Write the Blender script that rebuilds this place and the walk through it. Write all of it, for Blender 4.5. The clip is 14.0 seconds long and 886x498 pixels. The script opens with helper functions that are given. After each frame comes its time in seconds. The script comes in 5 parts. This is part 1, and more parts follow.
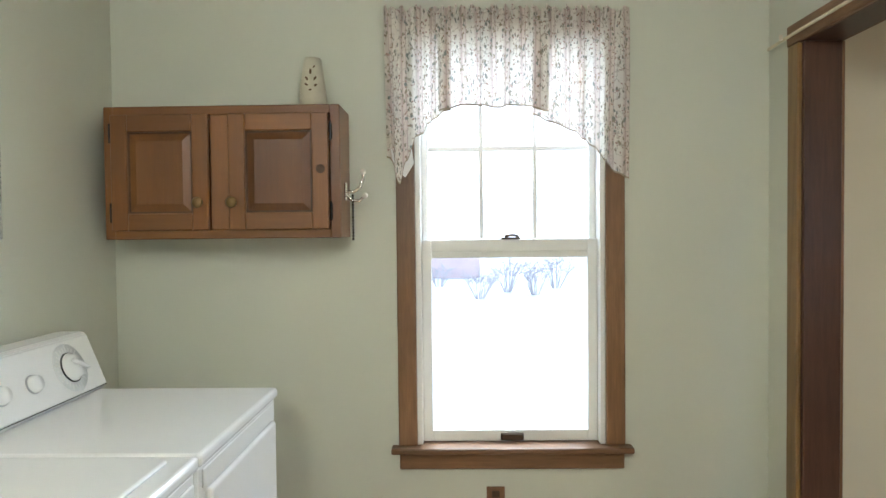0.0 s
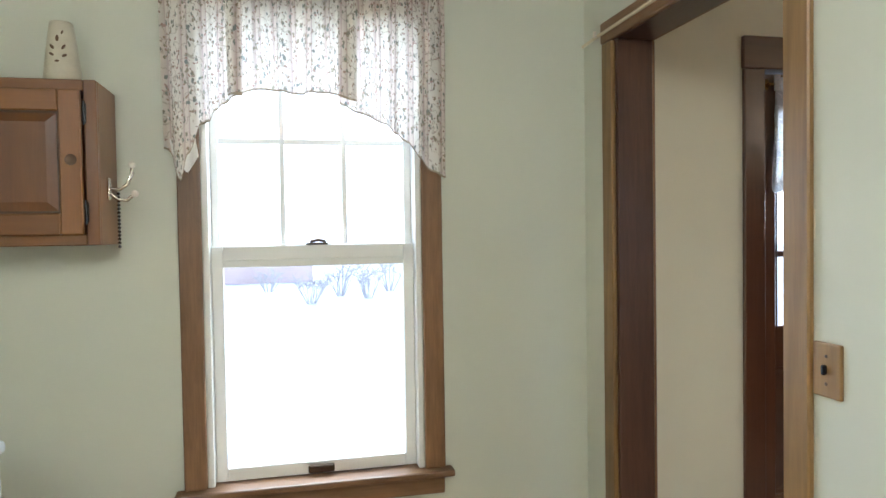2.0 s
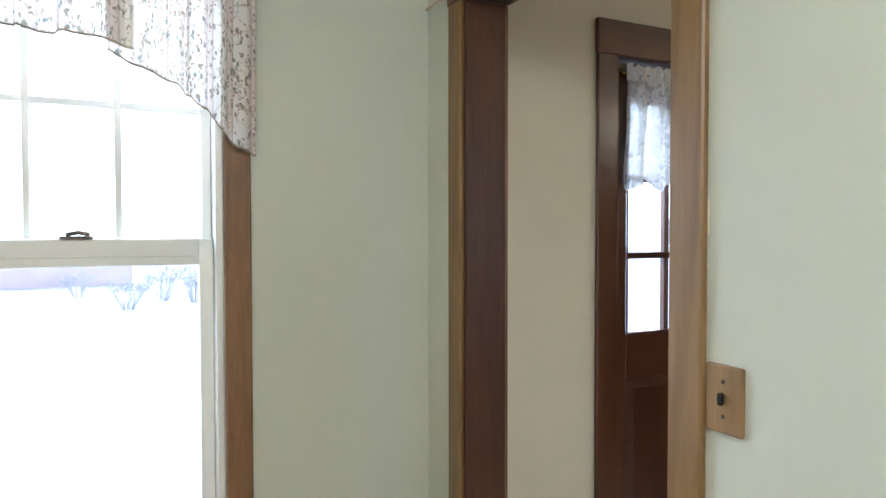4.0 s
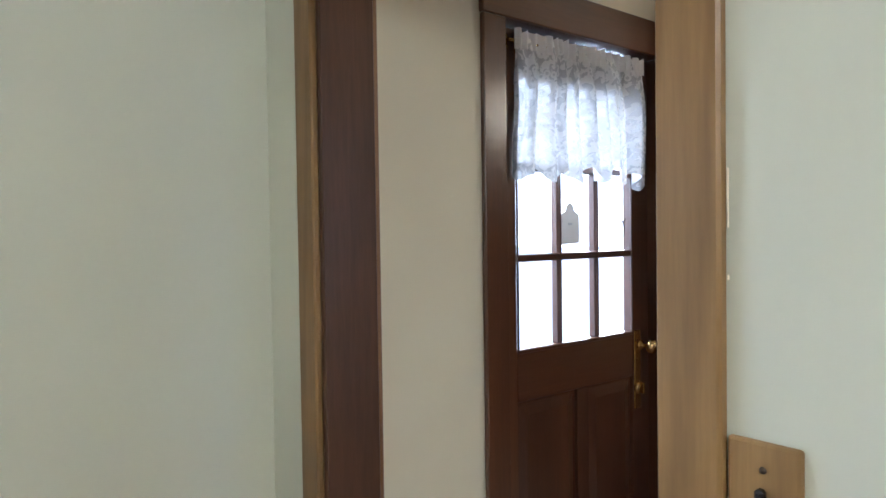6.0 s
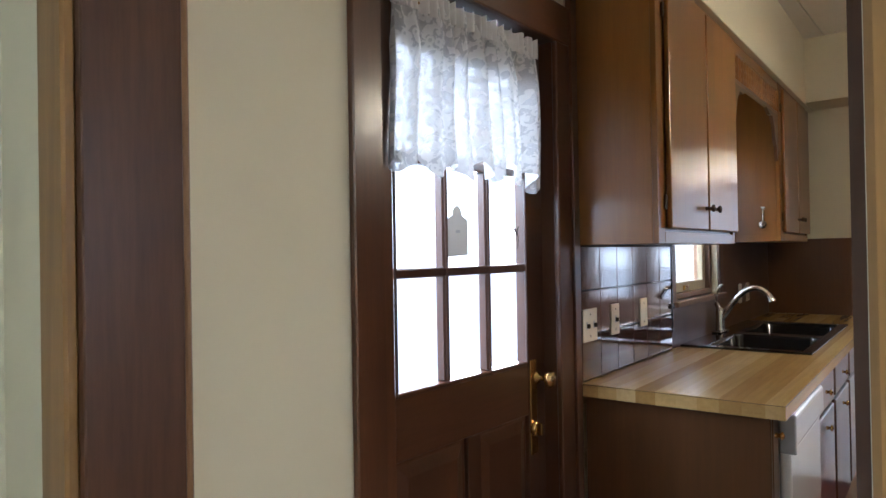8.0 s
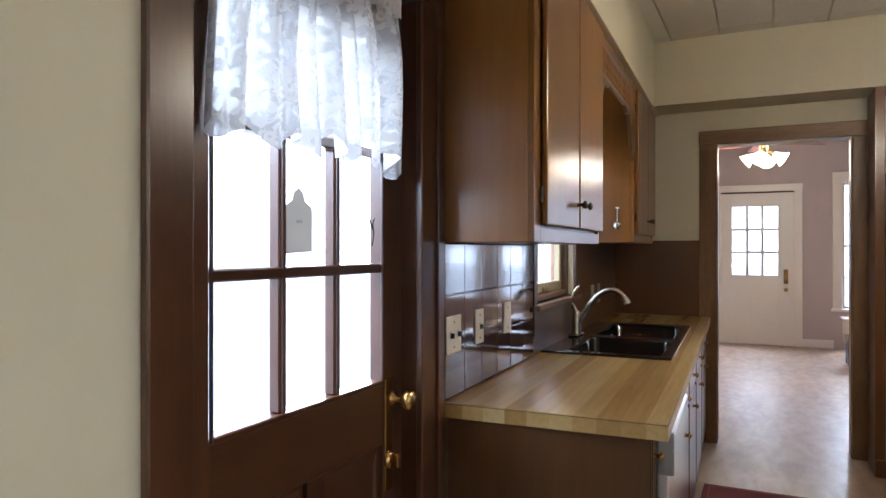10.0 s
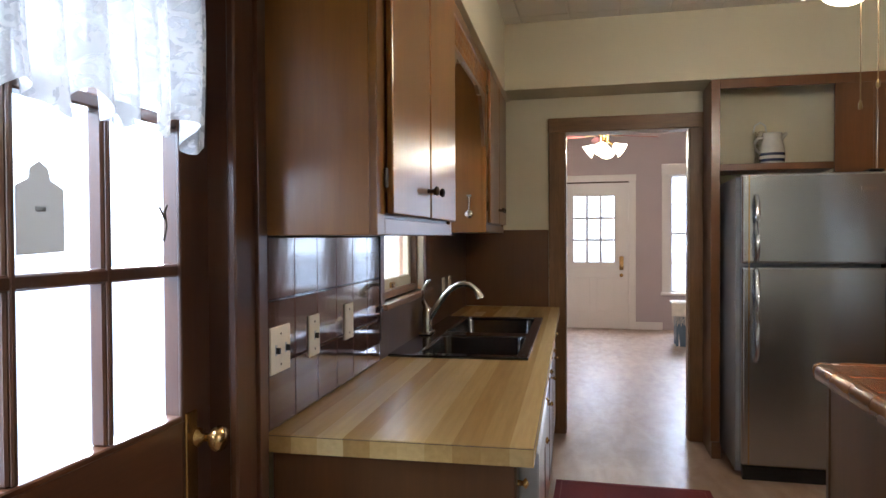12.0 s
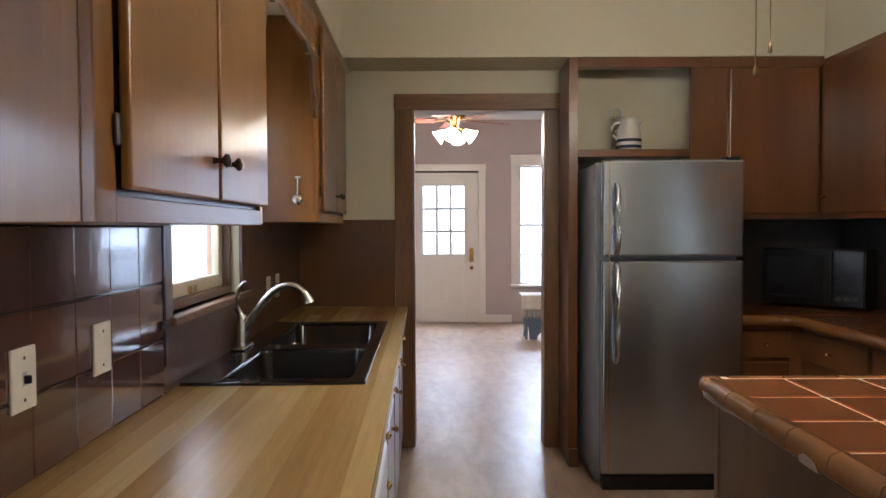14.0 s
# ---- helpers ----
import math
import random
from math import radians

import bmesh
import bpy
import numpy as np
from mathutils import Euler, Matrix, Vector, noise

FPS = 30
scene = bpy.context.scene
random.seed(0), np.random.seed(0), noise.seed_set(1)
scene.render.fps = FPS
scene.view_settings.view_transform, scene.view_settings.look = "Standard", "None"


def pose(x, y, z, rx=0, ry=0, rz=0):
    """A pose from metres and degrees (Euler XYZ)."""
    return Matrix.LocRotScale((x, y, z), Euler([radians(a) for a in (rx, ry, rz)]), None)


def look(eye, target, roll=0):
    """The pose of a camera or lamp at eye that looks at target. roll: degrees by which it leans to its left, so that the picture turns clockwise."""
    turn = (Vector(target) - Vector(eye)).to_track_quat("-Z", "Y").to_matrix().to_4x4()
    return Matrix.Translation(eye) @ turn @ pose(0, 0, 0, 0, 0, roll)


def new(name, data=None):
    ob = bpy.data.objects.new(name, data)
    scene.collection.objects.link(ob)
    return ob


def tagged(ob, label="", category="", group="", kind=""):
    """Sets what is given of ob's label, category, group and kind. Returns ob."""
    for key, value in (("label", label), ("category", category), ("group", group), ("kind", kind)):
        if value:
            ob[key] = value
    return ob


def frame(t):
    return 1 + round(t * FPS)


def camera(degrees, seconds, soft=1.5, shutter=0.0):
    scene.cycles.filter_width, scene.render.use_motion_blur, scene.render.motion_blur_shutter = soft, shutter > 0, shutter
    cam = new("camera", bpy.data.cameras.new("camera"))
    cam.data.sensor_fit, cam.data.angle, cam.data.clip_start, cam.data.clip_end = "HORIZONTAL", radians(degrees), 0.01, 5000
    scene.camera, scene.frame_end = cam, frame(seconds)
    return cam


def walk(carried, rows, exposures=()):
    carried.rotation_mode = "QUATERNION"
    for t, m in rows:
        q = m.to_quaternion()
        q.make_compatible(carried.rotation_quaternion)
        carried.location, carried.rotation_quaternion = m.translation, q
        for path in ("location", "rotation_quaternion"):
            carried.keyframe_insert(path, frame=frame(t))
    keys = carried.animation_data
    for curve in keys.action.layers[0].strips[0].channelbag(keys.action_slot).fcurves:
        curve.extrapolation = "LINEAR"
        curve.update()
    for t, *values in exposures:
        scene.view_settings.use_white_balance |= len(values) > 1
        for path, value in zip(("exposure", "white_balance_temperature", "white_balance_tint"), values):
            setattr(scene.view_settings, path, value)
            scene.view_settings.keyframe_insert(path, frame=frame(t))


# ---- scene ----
cam = camera(67.0, 14.0)
PATH = [
    (0, (0.062, 0.007, 1.4), (0.024, 2.006, 1.345), -0.6),
    (0.5, (0.083, 0.083, 1.389), (0.169, 2.081, 1.341), -0.7),
    (1, (0.131, 0.152, 1.399), (0.322, 2.142, 1.342), -0.8),
    (1.5, (0.156, 0.221, 1.407), (0.478, 2.194, 1.347), -0.9),
    (2, (0.193, 0.294, 1.406), (0.638, 2.243, 1.351), -0.9),
    (2.5, (0.241, 0.387, 1.397), (0.805, 2.305, 1.339), -0.8),
    (3, (0.287, 0.492, 1.389), (0.964, 2.373, 1.33), -0.5),
    (3.5, (0.326, 0.59, 1.385), (1.111, 2.429, 1.329), -0.2),
    (6, (0.624, 1.175, 1.374), (1.875, 2.735, 1.325), -0.8),
    (6.5, (0.690, 1.286, 1.374), (2.022, 2.777, 1.321), -1.1),
    (7, (0.786, 1.391, 1.378), (2.186, 2.818, 1.322), -1.3),
    (7.5, (0.873, 1.494, 1.333), (2.352, 2.84, 1.318), -1.2),
    (10, (1.264, 1.817, 1.334), (3.066, 2.685, 1.336), -0.0),
    (10.5, (1.325, 1.834, 1.349), (3.174, 2.597, 1.348), -0.2),
    (11, (1.409, 1.863, 1.339), (3.299, 2.517, 1.332), -0.5),
    (11.5, (1.498, 1.896, 1.349), (3.419, 2.452, 1.325), -0.2),
    (12, (1.602, 1.91, 1.35), (3.551, 2.358, 1.315), -0.3),
    (12.5, (1.709, 1.935, 1.347), (3.681, 2.269, 1.307), -0.3),
    (13, (1.835, 1.952, 1.342), (3.822, 2.173, 1.293), -0.2),
    (13.5, (1.988, 1.945, 1.335), (3.984, 2.049, 1.273), -0.2),
    (14, (2.168, 1.922, 1.347), (4.168, 1.931, 1.284), -0.2),
]
walk(cam, [(t, look(eye, target, roll)) for t, eye, target, roll in PATH], [(0.0, 0.86, 5600, 7), (3.5, 0.95, 5350, 8), (6.0, 0.95, 5250, 11), (7.5, 0.90, 5450, 11), (10.0, 0.98, 5450, 11), (11.0, 1.02, 5450, 11), (14.0, 1.12, 5350, 11)])

# ---- light ----
world = bpy.data.worlds.new("overcast_sky")
scene.world = world
world.use_nodes = True
_n = world.node_tree.nodes
_sky = _n.new("ShaderNodeTexSky")
_sky.sky_type, _sky.sun_disc = "NISHITA", False
_sky.sun_elevation, _sky.sun_rotation = radians(55), radians(10)
_sky.air_density, _sky.dust_density = 1.0, 1.0
world.node_tree.links.new(_sky.outputs[0], _n["Background"].inputs[0])
_n["Background"].inputs[1].default_value = 0.10

_sun = bpy.data.lights.new("sun", "SUN")
_sun.energy, _sun.angle, _sun.color = 1.4, radians(30), (1.0, 0.97, 0.93)
sun = new("sun", _sun)
sun.matrix_world = look((6, 17, 25), (3, 0, 0))


def area(name, eye, target, sx, sy, watts, color):
    d = bpy.data.lights.new(name, "AREA")
    d.shape, d.size, d.size_y, d.energy, d.color = "RECTANGLE", sx, sy, watts, color
    ob = new(name, d)
    ob.matrix_world = look(eye, target)
    return ob


def bulb(name, place, watts, color, radius=0.04):
    d = bpy.data.lights.new(name, "POINT")
    d.energy, d.color, d.shadow_soft_size = watts, color, radius
    ob = new(name, d)
    ob.location = place
    return ob


SKYCOL = (0.86, 0.93, 1.0)
WARM = (1.0, 0.84, 0.60)
area("sky_at_laundry_window", (0.28, 3.75, 2.30), (0.28, 2.2, 1.3), 1.6, 1.2, 62, SKYCOL)
area("sky_at_kitchen_door", (2.56, 3.75, 2.85), (2.56, 2.4, 1.0), 1.6, 1.2, 100, SKYCOL)
area("sky_at_sink_window", (4.5, 3.8, 1.75), (4.5, 2.4, 1.50), 1.4, 0.9, 110, SKYCOL)
area("sky_at_living_room", (12.7, 1.2, 2.9), (10.5, 1.2, 0.6), 2.4, 1.4, 400, SKYCOL)
area("sky_at_kitchen_south", (2.15, -1.75, 2.6), (2.15, -0.5, 1.3), 1.4, 1.0, 32, SKYCOL)
# Both out of view: the first inferred from shadows, the second an added fill.
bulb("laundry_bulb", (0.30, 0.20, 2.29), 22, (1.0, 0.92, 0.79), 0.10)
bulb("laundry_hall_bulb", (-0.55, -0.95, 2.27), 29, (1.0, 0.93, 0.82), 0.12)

# ---- materials ----


def mat(name):
    m = bpy.data.materials.new(name)
    m.use_nodes = True
    nt = m.node_tree
    return m, nt, nt.nodes["Principled BSDF"]


def link(nt, a, b):
    nt.links.new(a, b)


def ramp(nt, fac, stops, mode="LINEAR"):
    r = nt.nodes.new("ShaderNodeValToRGB")
    r.color_ramp.interpolation = mode
    els = r.color_ramp.elements
    while len(els) < len(stops):
        els.new(0.5)
    for e, (p, c) in zip(els, stops):
        e.position, e.color = p, (*c, 1)
    link(nt, fac, r.inputs[0])
    return r.outputs[0]


def coords(nt, scale=(1, 1, 1), rot=(0, 0, 0)):
    tc, mp = nt.nodes.new("ShaderNodeTexCoord"), nt.nodes.new("ShaderNodeMapping")
    mp.inputs["Scale"].default_value = scale
    mp.inputs["Rotation"].default_value = rot
    link(nt, tc.outputs["Object"], mp.inputs[0])
    return mp.outputs[0]


def noisy(nt, vec, scale, detail=4.0, rough=0.55, distortion=0.0):
    t = nt.nodes.new("ShaderNodeTexNoise")
    t.inputs["Scale"].default_value, t.inputs["Detail"].default_value = scale, detail
    t.inputs["Roughness"].default_value, t.inputs["Distortion"].default_value = rough, distortion
    link(nt, vec, t.inputs["Vector"])
    return t.outputs["Fac"]


def mixc(nt, fac, a, b, mode="MIX"):
    m = nt.nodes.new("ShaderNodeMix")
    m.data_type, m.blend_type = "RGBA", mode
    for sock, v in ((m.inputs[0], fac), (m.inputs[6], a), (m.inputs[7], b)):
        if hasattr(v, "is_linked"):
            link(nt, v, sock)
        elif isinstance(v, tuple):
            sock.default_value = (*v, 1)
        else:
            sock.default_value = v
    return m.outputs[2]


def bump(nt, bsdf, height, strength=0.2, distance=0.01):
    b = nt.nodes.new("ShaderNodeBump")
    b.inputs["Strength"].default_value, b.inputs["Distance"].default_value = strength, distance
    link(nt, height, b.inputs["Height"])
    link(nt, b.outputs[0], bsdf.inputs["Normal"])


def paint(name, col, rough=0.6, var=0.06, fine=90, strength=0.08, metal=0.0):
    m, nt, b = mat(name)
    v = coords(nt)
    big = noisy(nt, v, 1.3, 3)
    small = noisy(nt, v, fine, 2)
    dark = tuple(c * (1 - var) for c in col)
    lite = tuple(min(1, c * (1 + var * 0.6)) for c in col)
    link(nt, ramp(nt, big, [(0.3, dark), (0.7, lite)]), b.inputs["Base Color"])
    b.inputs["Roughness"].default_value, b.inputs["Metallic"].default_value = rough, metal
    bump(nt, b, small, strength, 0.002)
    return m


def wood(name, dark, light, axis="z", rough=0.35, grain=14, coat=0.0, streak=0.8, rings=0.0):
    """Stained wood with its grain along one axis; rings: strength of the arched growth figure."""
    m, nt, b = mat(name)
    s = {"x": (0.07, 1, 1), "y": (1, 0.07, 1), "z": (1, 1, 0.07)}[axis]
    info = nt.nodes.new("ShaderNodeObjectInfo")
    tc, mp, add = nt.nodes.new("ShaderNodeTexCoord"), nt.nodes.new("ShaderNodeMapping"), nt.nodes.new("ShaderNodeVectorMath")
    mul = nt.nodes.new("ShaderNodeMath")
    mul.operation, mul.inputs[1].default_value = "MULTIPLY", 37.0
    link(nt, info.outputs["Random"], mul.inputs[0])
    link(nt, tc.outputs["Object"], add.inputs[0])
    link(nt, mul.outputs[0], add.inputs[1])
    link(nt, add.outputs[0], mp.inputs[0])
    mp.inputs["Scale"].default_value = s
    v = mp.outputs[0]
    broad = noisy(nt, v, grain * 0.5, 3, 0.5, 0.5)
    fine = noisy(nt, v, grain * 9, 5, 0.7)
    patch = noisy(nt, add.outputs[0], 2.2, 3)
    mid = tuple((a + c) / 2 for a, c in zip(dark, light))
    c1 = ramp(nt, broad, [(0.28, dark), (0.5, mid), (0.72, light)])
    c2 = ramp(nt, fine, [(0.3, (0.62, 0.58, 0.55)), (0.65, (1.06, 1.04, 1.02))])
    c3 = ramp(nt, patch, [(0.20, (0.80, 0.78, 0.76)), (0.80, (1.10, 1.08, 1.05))])
    col = mixc(nt, 1.0, mixc(nt, streak, c1, c2, "MULTIPLY"), c3, "MULTIPLY")
    if rings:
        wv = nt.nodes.new("ShaderNodeTexWave")
        wv.wave_type, wv.bands_direction = "BANDS", "DIAGONAL"
        for key, val in (("Scale", 11.0), ("Distortion", 9.0), ("Detail", 2.0), ("Detail Scale", 0.55)):
            wv.inputs[key].default_value = val
        link(nt, v, wv.inputs["Vector"])
        col = mixc(nt, rings, col, ramp(nt, wv.outputs["Fac"], [(0.0, (0.62, 0.56, 0.50)), (0.4, (1.0, 1.0, 1.0)), (1.0, (1.08, 1.07, 1.05))]), "MULTIPLY")
    link(nt, col, b.inputs["Base Color"])
    b.inputs["Roughness"].default_value = rough
    b.inputs["Coat Weight"].default_value, b.inputs["Coat Roughness"].default_value = coat, 0.20
    bump(nt, b, fine, 0.12, 0.002)
    return m


def plain(name, col, rough=0.4, metal=0.0, coat=0.0):
    m, nt, b = mat(name)
    v = coords(nt)
    n = noisy(nt, v, 24, 4)
    link(nt, ramp(nt, n, [(0.3, tuple(c * 0.9 for c in col)), (0.7, tuple(min(1, c * 1.05) for c in col))]), b.inputs["Base Color"])
    b.inputs["Roughness"].default_value, b.inputs["Metallic"].default_value = rough, metal
    b.inputs["Coat Weight"].default_value = coat
    return m


def glow(name, col, strength):
    m, nt, b = mat(name)
    b.inputs["Base Color"].default_value = (*col, 1)
    b.inputs["Emission Color"].default_value = (*col, 1)
    b.inputs["Emission Strength"].default_value = strength
    return m


WALL_GREEN = paint("pale_sage_wall_paint", (0.572, 0.580, 0.480), 0.55, 0.04, 140, 0.10)
WALL_CREAM = paint("cream_wall_paint", (0.66, 0.60, 0.43), 0.55, 0.05, 140, 0.10)
WALL_MAUVE = paint("dusty_mauve_wall_paint", (0.46, 0.38, 0.37), 0.6, 0.05, 120, 0.08)
CEIL_WHITE = paint("ceiling_white_paint", (0.74, 0.70, 0.60), 0.7, 0.05, 60, 0.1)
TRIM_WHITE = paint("white_trim_paint", (0.80, 0.79, 0.74), 0.35, 0.04, 60, 0.05)
DOOR_WHITE = paint("off_white_door_paint", (0.74, 0.69, 0.63), 0.4, 0.04, 60, 0.05)
CASING = wood("brown_stained_casing_wood", (0.10, 0.050, 0.021), (0.27, 0.148, 0.066), "z", 0.42, 12)
CASING_H = wood("brown_stained_rail_wood", (0.10, 0.050, 0.021), (0.27, 0.148, 0.066), "x", 0.42, 12)
CASING_Y = wood("brown_stained_head_wood", (0.12, 0.060, 0.023), (0.30, 0.168, 0.072), "y", 0.42, 12)
CASING_LITE = wood("honey_brown_casing_wood", (0.18, 0.102, 0.033), (0.32, 0.198, 0.071), "z", 0.42, 8, 0.0, 0.5, 0.4)
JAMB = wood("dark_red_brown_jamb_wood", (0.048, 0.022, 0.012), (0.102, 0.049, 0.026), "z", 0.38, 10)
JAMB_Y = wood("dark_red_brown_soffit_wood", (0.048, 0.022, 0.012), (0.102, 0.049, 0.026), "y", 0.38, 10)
DOORWOOD = wood("dark_walnut_door_wood", (0.050, 0.019, 0.009), (0.125, 0.049, 0.021), "z", 0.28, 10, 0.5, 0.5)
DOORWOOD_H = wood("dark_walnut_rail_wood", (0.050, 0.019, 0.009), (0.125, 0.049, 0.021), "x", 0.28, 10, 0.5, 0.5)
CAB = wood("glossy_brown_cabinet_wood", (0.170, 0.066, 0.009), (0.34, 0.147, 0.024), "z", 0.28, 6, 0.20, 0.35)
CAB_H = wood("glossy_brown_cabinet_rail_wood", (0.170, 0.066, 0.009), (0.34, 0.147, 0.024), "x", 0.28, 7, 0.30, 0.35)
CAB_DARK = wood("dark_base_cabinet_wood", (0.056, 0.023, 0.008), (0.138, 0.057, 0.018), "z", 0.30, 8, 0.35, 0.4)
FARCAB = wood("matte_brown_cabinet_wood", (0.100, 0.036, 0.010), (0.21, 0.083, 0.024), "z", 0.30, 8, 0.35, 0.35)
PINE = wood("knotty_pine_cabinet_wood", (0.110, 0.039, 0.008), (0.235, 0.098, 0.021), "z", 0.40, 7, 0.2, 0.4)
PINE_H = wood("knotty_pine_rail_wood", (0.110, 0.039, 0.008), (0.235, 0.098, 0.021), "x", 0.40, 7, 0.2, 0.4)
# Darkened copy of the pine, with the shade of the door grooves in its colour.
PINE_SHADE = wood("pine_groove_shade_wood", (0.06, 0.028, 0.012), (0.12, 0.06, 0.028), "x", 0.5, 8)
ISLAND_WOOD = wood("island_panel_wood", (0.070, 0.034, 0.011), (0.130, 0.066, 0.023), "z", 0.4, 7, 0.1, 0.4)
ENAMEL = paint("white_appliance_enamel", (0.78, 0.78, 0.76), 0.16, 0.02, 20, 0.01)
GREY_PLASTIC = plain("grey_plastic", (0.42, 0.43, 0.44), 0.4)
BLACK = plain("black_plastic", (0.012, 0.012, 0.013), 0.25)
BLACK_GLASS = plain("black_glass", (0.020, 0.020, 0.023), 0.05, 0.0, 1.0)
DARK_TILE = plain("dark_splashback_tile", (0.046, 0.036, 0.032), 0.18)
SINK = plain("black_enamel", (0.010, 0.010, 0.011), 0.10, 0.0, 0.6)
BRASS = plain("aged_brass", (0.62, 0.40, 0.15), 0.24, 1.0)
BRONZE = plain("dark_bronze", (0.10, 0.075, 0.055), 0.35, 0.9)
CHROME = plain("brushed_nickel", (0.62, 0.58, 0.52), 0.22, 1.0)
AGED = plain("aged_dark_brass", (0.22, 0.145, 0.06), 0.38, 0.9)
PALE_GREY = plain("pale_grey_plastic", (0.60, 0.61, 0.61), 0.4)
IVORY = plain("ivory_plastic", (0.72, 0.65, 0.52), 0.35)
STONEWARE = plain("cream_stoneware", (0.66, 0.62, 0.54), 0.22)
BISQUE = plain("bisque_ceramic", (0.50, 0.46, 0.35), 0.5)
NAVY = plain("navy_glaze", (0.02, 0.025, 0.06), 0.25)
CUTOUT = plain("dark_cutout", (0.10, 0.055, 0.03), 0.8)
BLUEPAINT = plain("slate_blue_paint", (0.12, 0.17, 0.24), 0.5)
PAPER = plain("cream_card", (0.62, 0.57, 0.47), 0.8)
ROPE = plain("pale_cord", (0.62, 0.55, 0.38), 0.8)
SNOW = paint("snow", (0.86, 0.88, 0.90), 0.8, 0.05, 3, 0.4)
# Bark and brick colours are paled to look washed out by window flare.
BARK = paint("flare_paled_bark", (0.52, 0.51, 0.53), 0.9, 0.3, 30, 0.4)
REDBRICK = paint("flare_paled_brick", (0.58, 0.47, 0.47), 0.9, 0.1, 30, 0.2)


def steel():
    m, nt, b = mat("brushed_stainless_steel")
    v = coords(nt, (1, 1, 90))
    n = noisy(nt, v, 8, 5, 0.7)
    link(nt, ramp(nt, n, [(0.3, (0.46, 0.48, 0.51)), (0.7, (0.58, 0.60, 0.63))]), b.inputs["Base Color"])
    b.inputs["Metallic"].default_value, b.inputs["Roughness"].default_value = 1.0, 0.23
    b.inputs["Anisotropic"].default_value, b.inputs["Anisotropic Rotation"].default_value = 0.7, 0.25
    bump(nt, b, n, 0.03, 0.001)
    return m


def grey_side():
    m, nt, b = mat("textured_grey_enamel")
    v = coords(nt)
    n = noisy(nt, v, 160, 3)
    b.inputs["Base Color"].default_value = (0.24, 0.245, 0.25, 1)
    b.inputs["Roughness"].default_value = 0.32
    bump(nt, b, n, 0.25, 0.002)
    return m


def laminate():
    """Butcher-block laminate: strips along x of several tans."""
    m, nt, b = mat("butcher_block_laminate")
    tc = nt.nodes.new("ShaderNodeTexCoord")
    sep = nt.nodes.new("ShaderNodeSeparateXYZ")
    link(nt, tc.outputs["Object"], sep.inputs[0])
    strip = nt.nodes.new("ShaderNodeMath")
    strip.operation, strip.inputs[1].default_value = "MULTIPLY", 15.0
    link(nt, sep.outputs[1], strip.inputs[0])
    fl = nt.nodes.new("ShaderNodeMath")
    fl.operation = "FLOOR"
    link(nt, strip.outputs[0], fl.inputs[0])
    lenn = nt.nodes.new("ShaderNodeMath")
    lenn.operation, lenn.inputs[1].default_value = "MULTIPLY_ADD", 0.04
    link(nt, sep.outputs[0], lenn.inputs[0])
    off = nt.nodes.new("ShaderNodeMath")
    off.operation, off.inputs[1].default_value = "MULTIPLY", 0.37
    link(nt, fl.outputs[0], off.inputs[0])
    link(nt, off.outputs[0], lenn.inputs[2])
    fl2 = nt.nodes.new("ShaderNodeMath")
    fl2.operation = "FLOOR"
    link(nt, lenn.outputs[0], fl2.inputs[0])
    com = nt.nodes.new("ShaderNodeCombineXYZ")
    link(nt, fl.outputs[0], com.inputs[0])
    link(nt, fl2.outputs[0], com.inputs[1])
    wn = nt.nodes.new("ShaderNodeTexWhiteNoise")
    wn.noise_dimensions = "3D"
    link(nt, com.outputs[0], wn.inputs["Vector"])
    col = ramp(nt, wn.outputs["Value"], [(0.0, (0.37, 0.218, 0.070)), (0.35, (0.47, 0.305, 0.108)), (0.7, (0.53, 0.365, 0.148)), (1.0, (0.60, 0.445, 0.215))])
    g = noisy(nt, coords(nt, (0.06, 1, 1)), 60, 4, 0.6)
    col = mixc(nt, 0.7, col, ramp(nt, g, [(0.3, (0.80, 0.78, 0.74)), (0.7, (1.05, 1.05, 1.04))]), "MULTIPLY")
    link(nt, col, b.inputs["Base Color"])
    b.inputs["Roughness"].default_value = 0.26
    bump(nt, b, g, 0.02, 0.001)
    return m


def tiles_dark(name, a, c, rough, glaze=0.0):
    m, nt, b = mat(name)
    info = nt.nodes.new("ShaderNodeObjectInfo")
    n = noisy(nt, coords(nt), 13, 5)
    col = mixc(nt, 0.4, ramp(nt, n, [(0.25, a), (0.75, c)]), ramp(nt, info.outputs["Random"], [(0, a), (1, c)]))
    link(nt, col, b.inputs["Base Color"])
    b.inputs["Roughness"].default_value = rough
    b.inputs["Coat Weight"].default_value, b.inputs["Coat Roughness"].default_value = glaze, rough
    bump(nt, b, noisy(nt, coords(nt), 9, 2), 0.12, 0.01)
    return m


